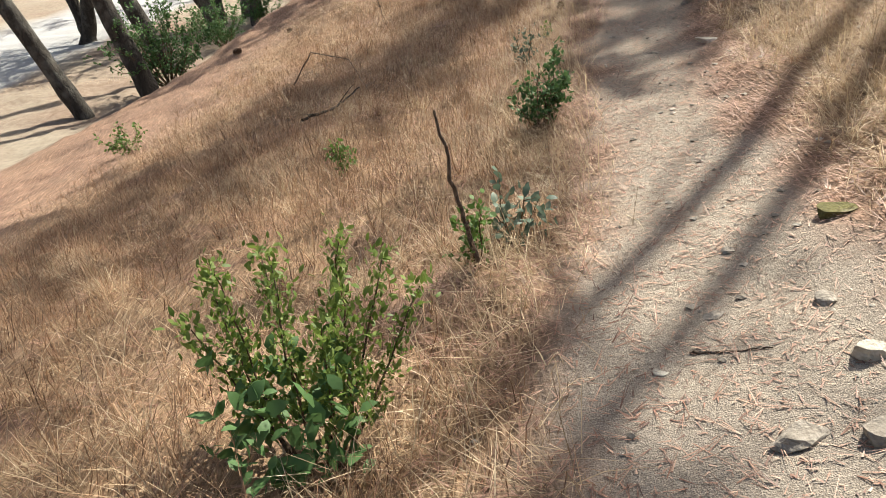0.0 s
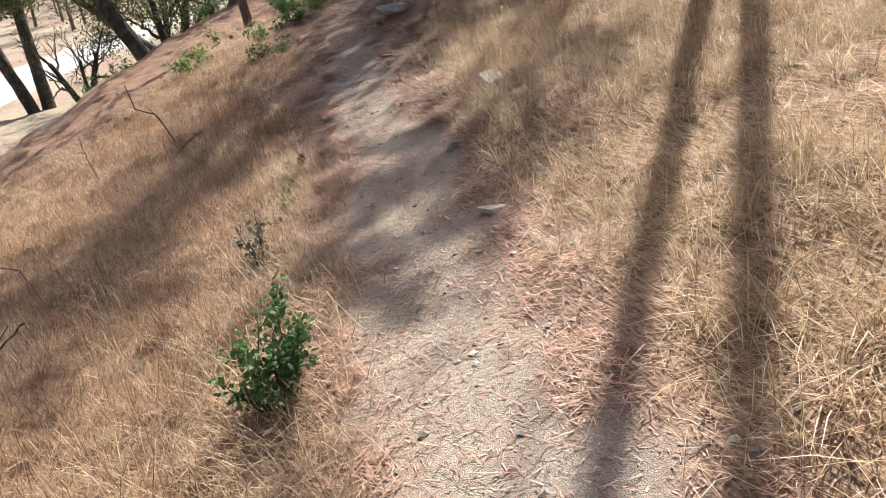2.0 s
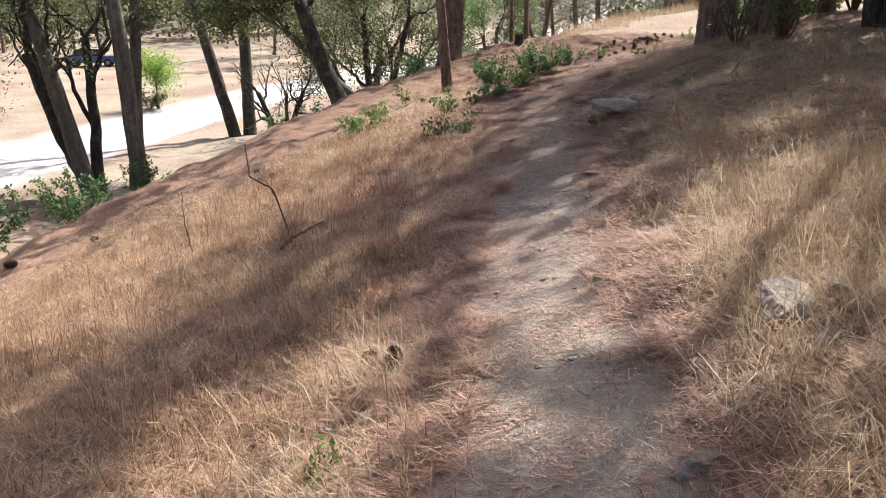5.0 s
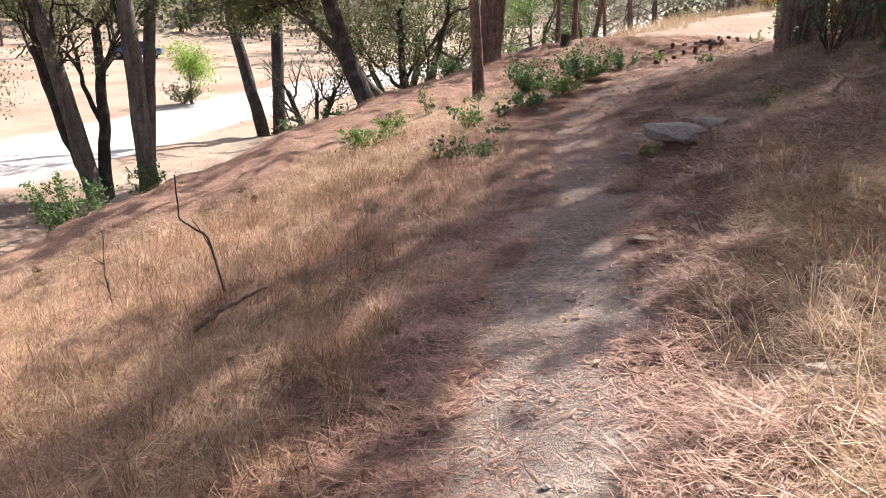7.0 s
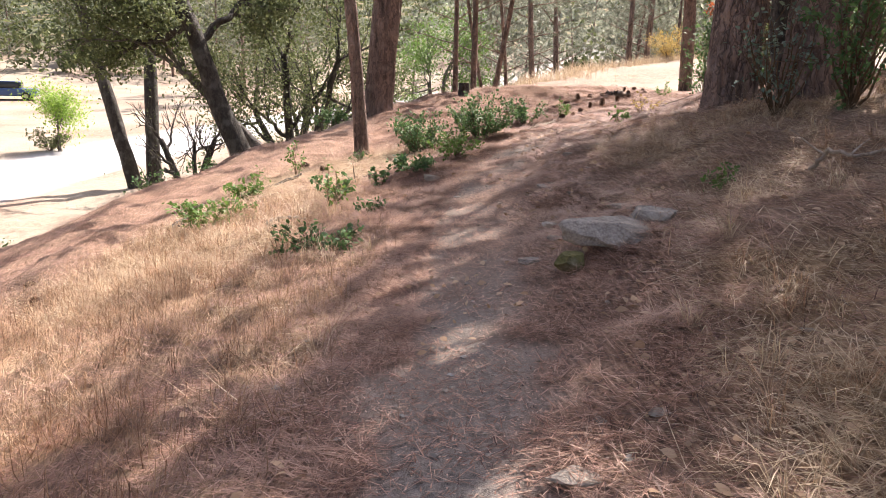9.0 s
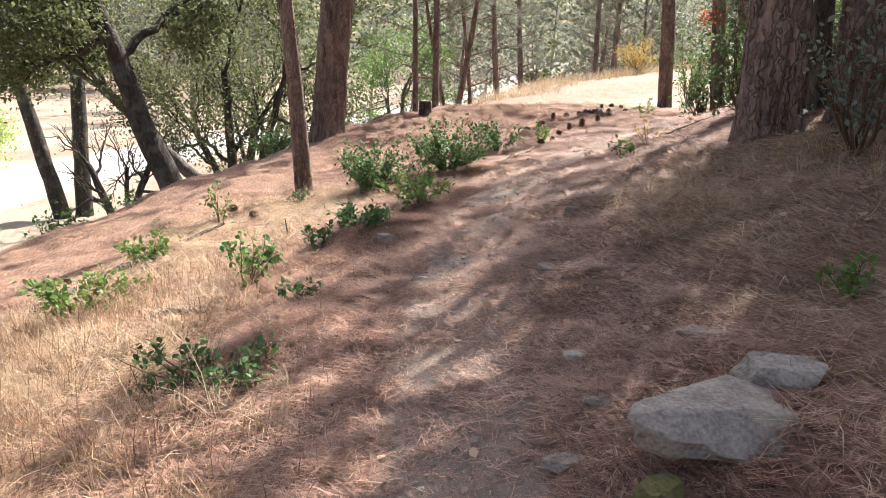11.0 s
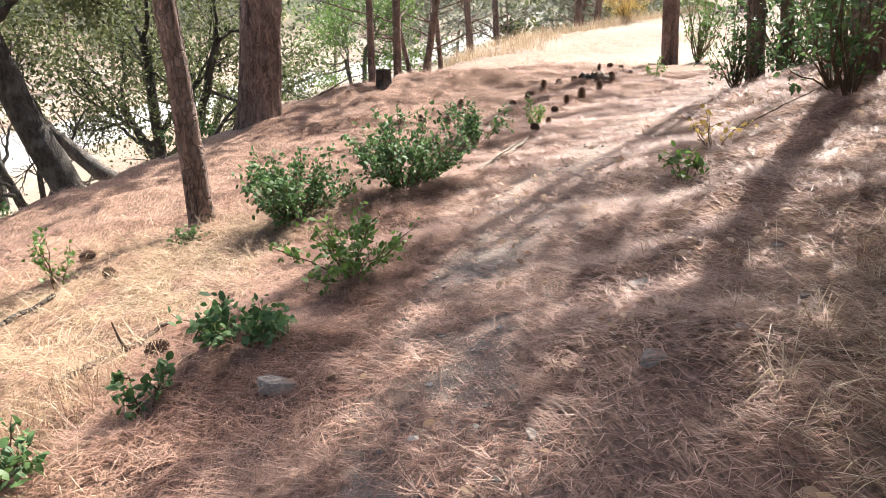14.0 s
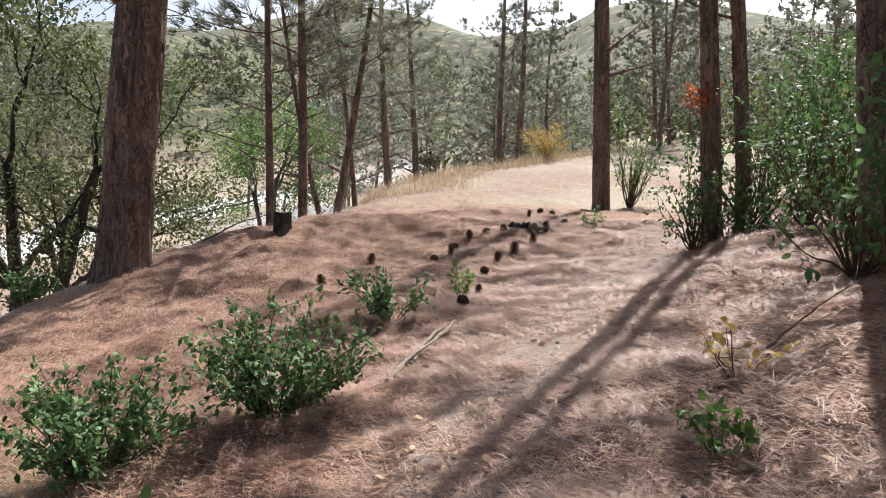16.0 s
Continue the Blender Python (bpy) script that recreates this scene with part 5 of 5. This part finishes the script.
def straw_weight(x, y, d):
    trail, grass, field, road, woods = masks(x, y)
    clump = step(value_noise(x, y, 2.6, 9), 0.25, 0.7)
    edge = np.exp(-((d + 0.75) / 0.4) ** 2) * (y < 9) * 0.8
    sparse = step(d, 0.7, 1.2) * step(y, 11, 13) * step(value_noise(x, y, 1.2, 10), 0.45, 0.7) * 0.06
    band = step(y, 15, 17) * (d < -1.0) * grass
    loose = 0.16 * grass * (d < -0.5) * (y < 15) * step(value_noise(x, y, 1.7, 16), 0.35, 0.75)
    return np.clip((grass * (d > 0) + edge + band + sparse + loose) * (0.25 + 0.75 * clump) * (1 - trail), 0, 1) * np.exp(-np.maximum(0, d - 2.5) / 1.6)


x, y, r = scatter(640000, 26, -4, 7, -0.3, 24, straw_weight)
n = len(x)
ln = r.uniform(0.10, 0.34, n)
lean = np.where(y > 10.5, r.normal(78, 12, n), np.abs(r.normal(62, 26, n)))
v, f = bent_strands(x, y, ground_z(x, y) + r.uniform(0, 0.025, n), ln, r.uniform(0.0026, 0.0056, n), np.minimum(lean, 96), r.normal(205, 75, n), r.normal(14, 16, n), 27)
cover("flattened_straw", v, f, PALE_STRAW, "bleached straw bent flat along the bank", "grass")

# tussocks whose blades arch outwards, on the bank and among the grass below the trail
def tussock_weight(x, y, d):
    grass = masks(x, y)[1]
    patch = step(value_noise(x, y, 1.1, 25), 0.3, 0.65)
    return np.clip(grass * np.where(d > 0, 0.25 + 0.75 * patch, 0.12 + 0.4 * patch) * np.exp(-np.maximum(0, np.abs(d) - 3.2) / 1.2), 0, 1)


def tussocks(name, mat, count, seed, label, low, high):
    cx, cy, r = scatter(count, seed, -6, 8, -0.2, 19.5, tussock_weight)
    blades = r.integers(18, 52, len(cx))
    big = np.repeat(r.uniform(0.6, 1.25, len(cx)), blades)
    lean0, head0 = np.repeat(r.uniform(0, 35, len(cx)), blades), np.repeat(r.normal(205, 60, len(cx)), blades)
    x, y = np.repeat(cx, blades), np.repeat(cy, blades)
    n = len(x)
    out, a = np.abs(r.normal(0, 0.035, n)) * big, r.uniform(0, 2 * np.pi, n)
    x, y = x + out * np.cos(a), y + out * np.sin(a)
    heading = np.where(r.random(n) < lean0 / 50, head0 + r.normal(0, 35, n), np.degrees(a) + r.normal(0, 40, n))
    v, f = bent_strands(x, y, ground_z(x, y) - 0.01, r.uniform(low, high, n) * big, r.uniform(0.002, 0.005, n), np.abs(r.normal(34, 18, n)) + lean0 * 0.5, heading, np.abs(r.normal(48, 26, n)), seed + 1)
    cover(name, v, f, mat, label, "grass")


tussocks("straw_tussocks", PALE_STRAW, 5200, 41, "bleached tussocks of dry grass bent over the bank", 0.14, 0.36)
tussocks("brown_tussocks", STRAW, 4200, 43, "brown tussocks of dry wild grass", 0.12, 0.34)

# dry grass of the lower field and the clearing
def field_weight(x, y, d):
    trail, grass, field, road, woods = masks(x, y)
    return np.clip(field * (1 - road) * step(value_noise(x, y, 0.5, 11), 0.4, 0.7), 0, 1)


x, y, r = scatter(110000, 28, -16, 16, 20, 56, field_weight)
n = len(x)
v, f = bent_strands(x, y, ground_z(x, y) - 0.01, r.uniform(0.04, 0.15, n), r.uniform(0.005, 0.010, n), np.abs(r.normal(45, 25, n)), r.uniform(0, 360, n), r.normal(12, 18, n), 29)
cover("field_grass", v, f, PALE_STRAW, "dry straw-coloured grass of the field", "grass")


def brow_weight(x, y, d):
    off = x - crest_x(y)
    return step(off, -1.6, -0.4) * step(off, 2.4, 0.6) * (0.3 + 0.7 * step(value_noise(x, y, 0.9, 26), 0.35, 0.65))


x, y, r = scatter(90000, 45, 6, 22, 37, 53, brow_weight)
n = len(x)
v, f = bent_strands(x, y, ground_z(x, y) - 0.02, r.uniform(0.18, 0.55, n), r.uniform(0.006, 0.012, n), np.abs(r.normal(22, 16, n)), r.uniform(0, 360, n), np.abs(r.normal(26, 20, n)), 46)
cover("brow_grass", v, f, PALE_STRAW, "tall golden dry grass along the edge of the clearing", "grass")


def pebble_weight(x, y, d):
    return np.clip(np.exp(-(d / 0.75) ** 2) * (0.25 + 0.75 * value_noise(x, y, 2.0, 12)), 0, 1)


x, y, r = scatter(24000, 31, -1, 10, 0.8, 28, pebble_weight)
n = len(x)
base = np.array([[1, 0, 0], [-1, 0, 0], [0, 1, 0], [0, -1, 0], [0, 0, 1], [0, 0, -1.0], [0.6, 0.6, 0.4], [-0.6, 0.5, 0.5], [0.5, -0.6, 0.5], [-0.6, -0.6, 0.4]])
tri = np.array([[0, 6, 4], [6, 2, 4], [2, 7, 4], [7, 1, 4], [1, 9, 4], [9, 3, 4], [3, 8, 4], [8, 0, 4], [0, 2, 6], [2, 1, 7], [1, 3, 9], [3, 0, 8], [0, 5, 2], [2, 5, 1], [1, 5, 3], [3, 5, 0]])
size = 0.005 + 0.02 * r.random(n) ** 3
v = base[None] * size[:, None, None] * r.uniform(0.6, 1.3, (n, 10, 1)) * np.array([1, 0.8, 0.55]) + np.stack([x, y, ground_z(x, y) + size * 0.2], -1)[:, None]
f = (tri[None] + (np.arange(n) * 10)[:, None, None]).reshape(-1, 3)
GRAVEL = strand_material("trail_gravel", ((0.0, (0.13, 0.11, 0.09)), (0.5, (0.30, 0.26, 0.21)), (0.9, (0.50, 0.45, 0.38)), (1.0, (0.36, 0.31, 0.25))), 0.9, 0.0)
cover("trail_gravel", v.reshape(-1, 3), f, GRAVEL, "loose grit and small pebbles on the trail", "gravel", False)


def leaf_weight(x, y, d):
    return np.clip(step(y, 9, 13) * step(value_noise(x, y, 1.6, 13), 0.35, 0.7) * np.exp(-np.abs(d - 0.9) / 1.1), 0, 1)


x, y, r = scatter(15000, 33, 0, 10, 9, 27, leaf_weight)
v, f = leaf_cards(np.stack([x, y, ground_z(x, y) + 0.016], -1), 0.048, 34, 0.6, 0.0, 0.25, np.stack([np.cos(x * 91), np.sin(x * 91), 0.1 + 0 * x], -1))
cover("fallen_leaves", v, f, LEAF_DEAD, "curled tan dead leaves scattered on the needles", "leaves")
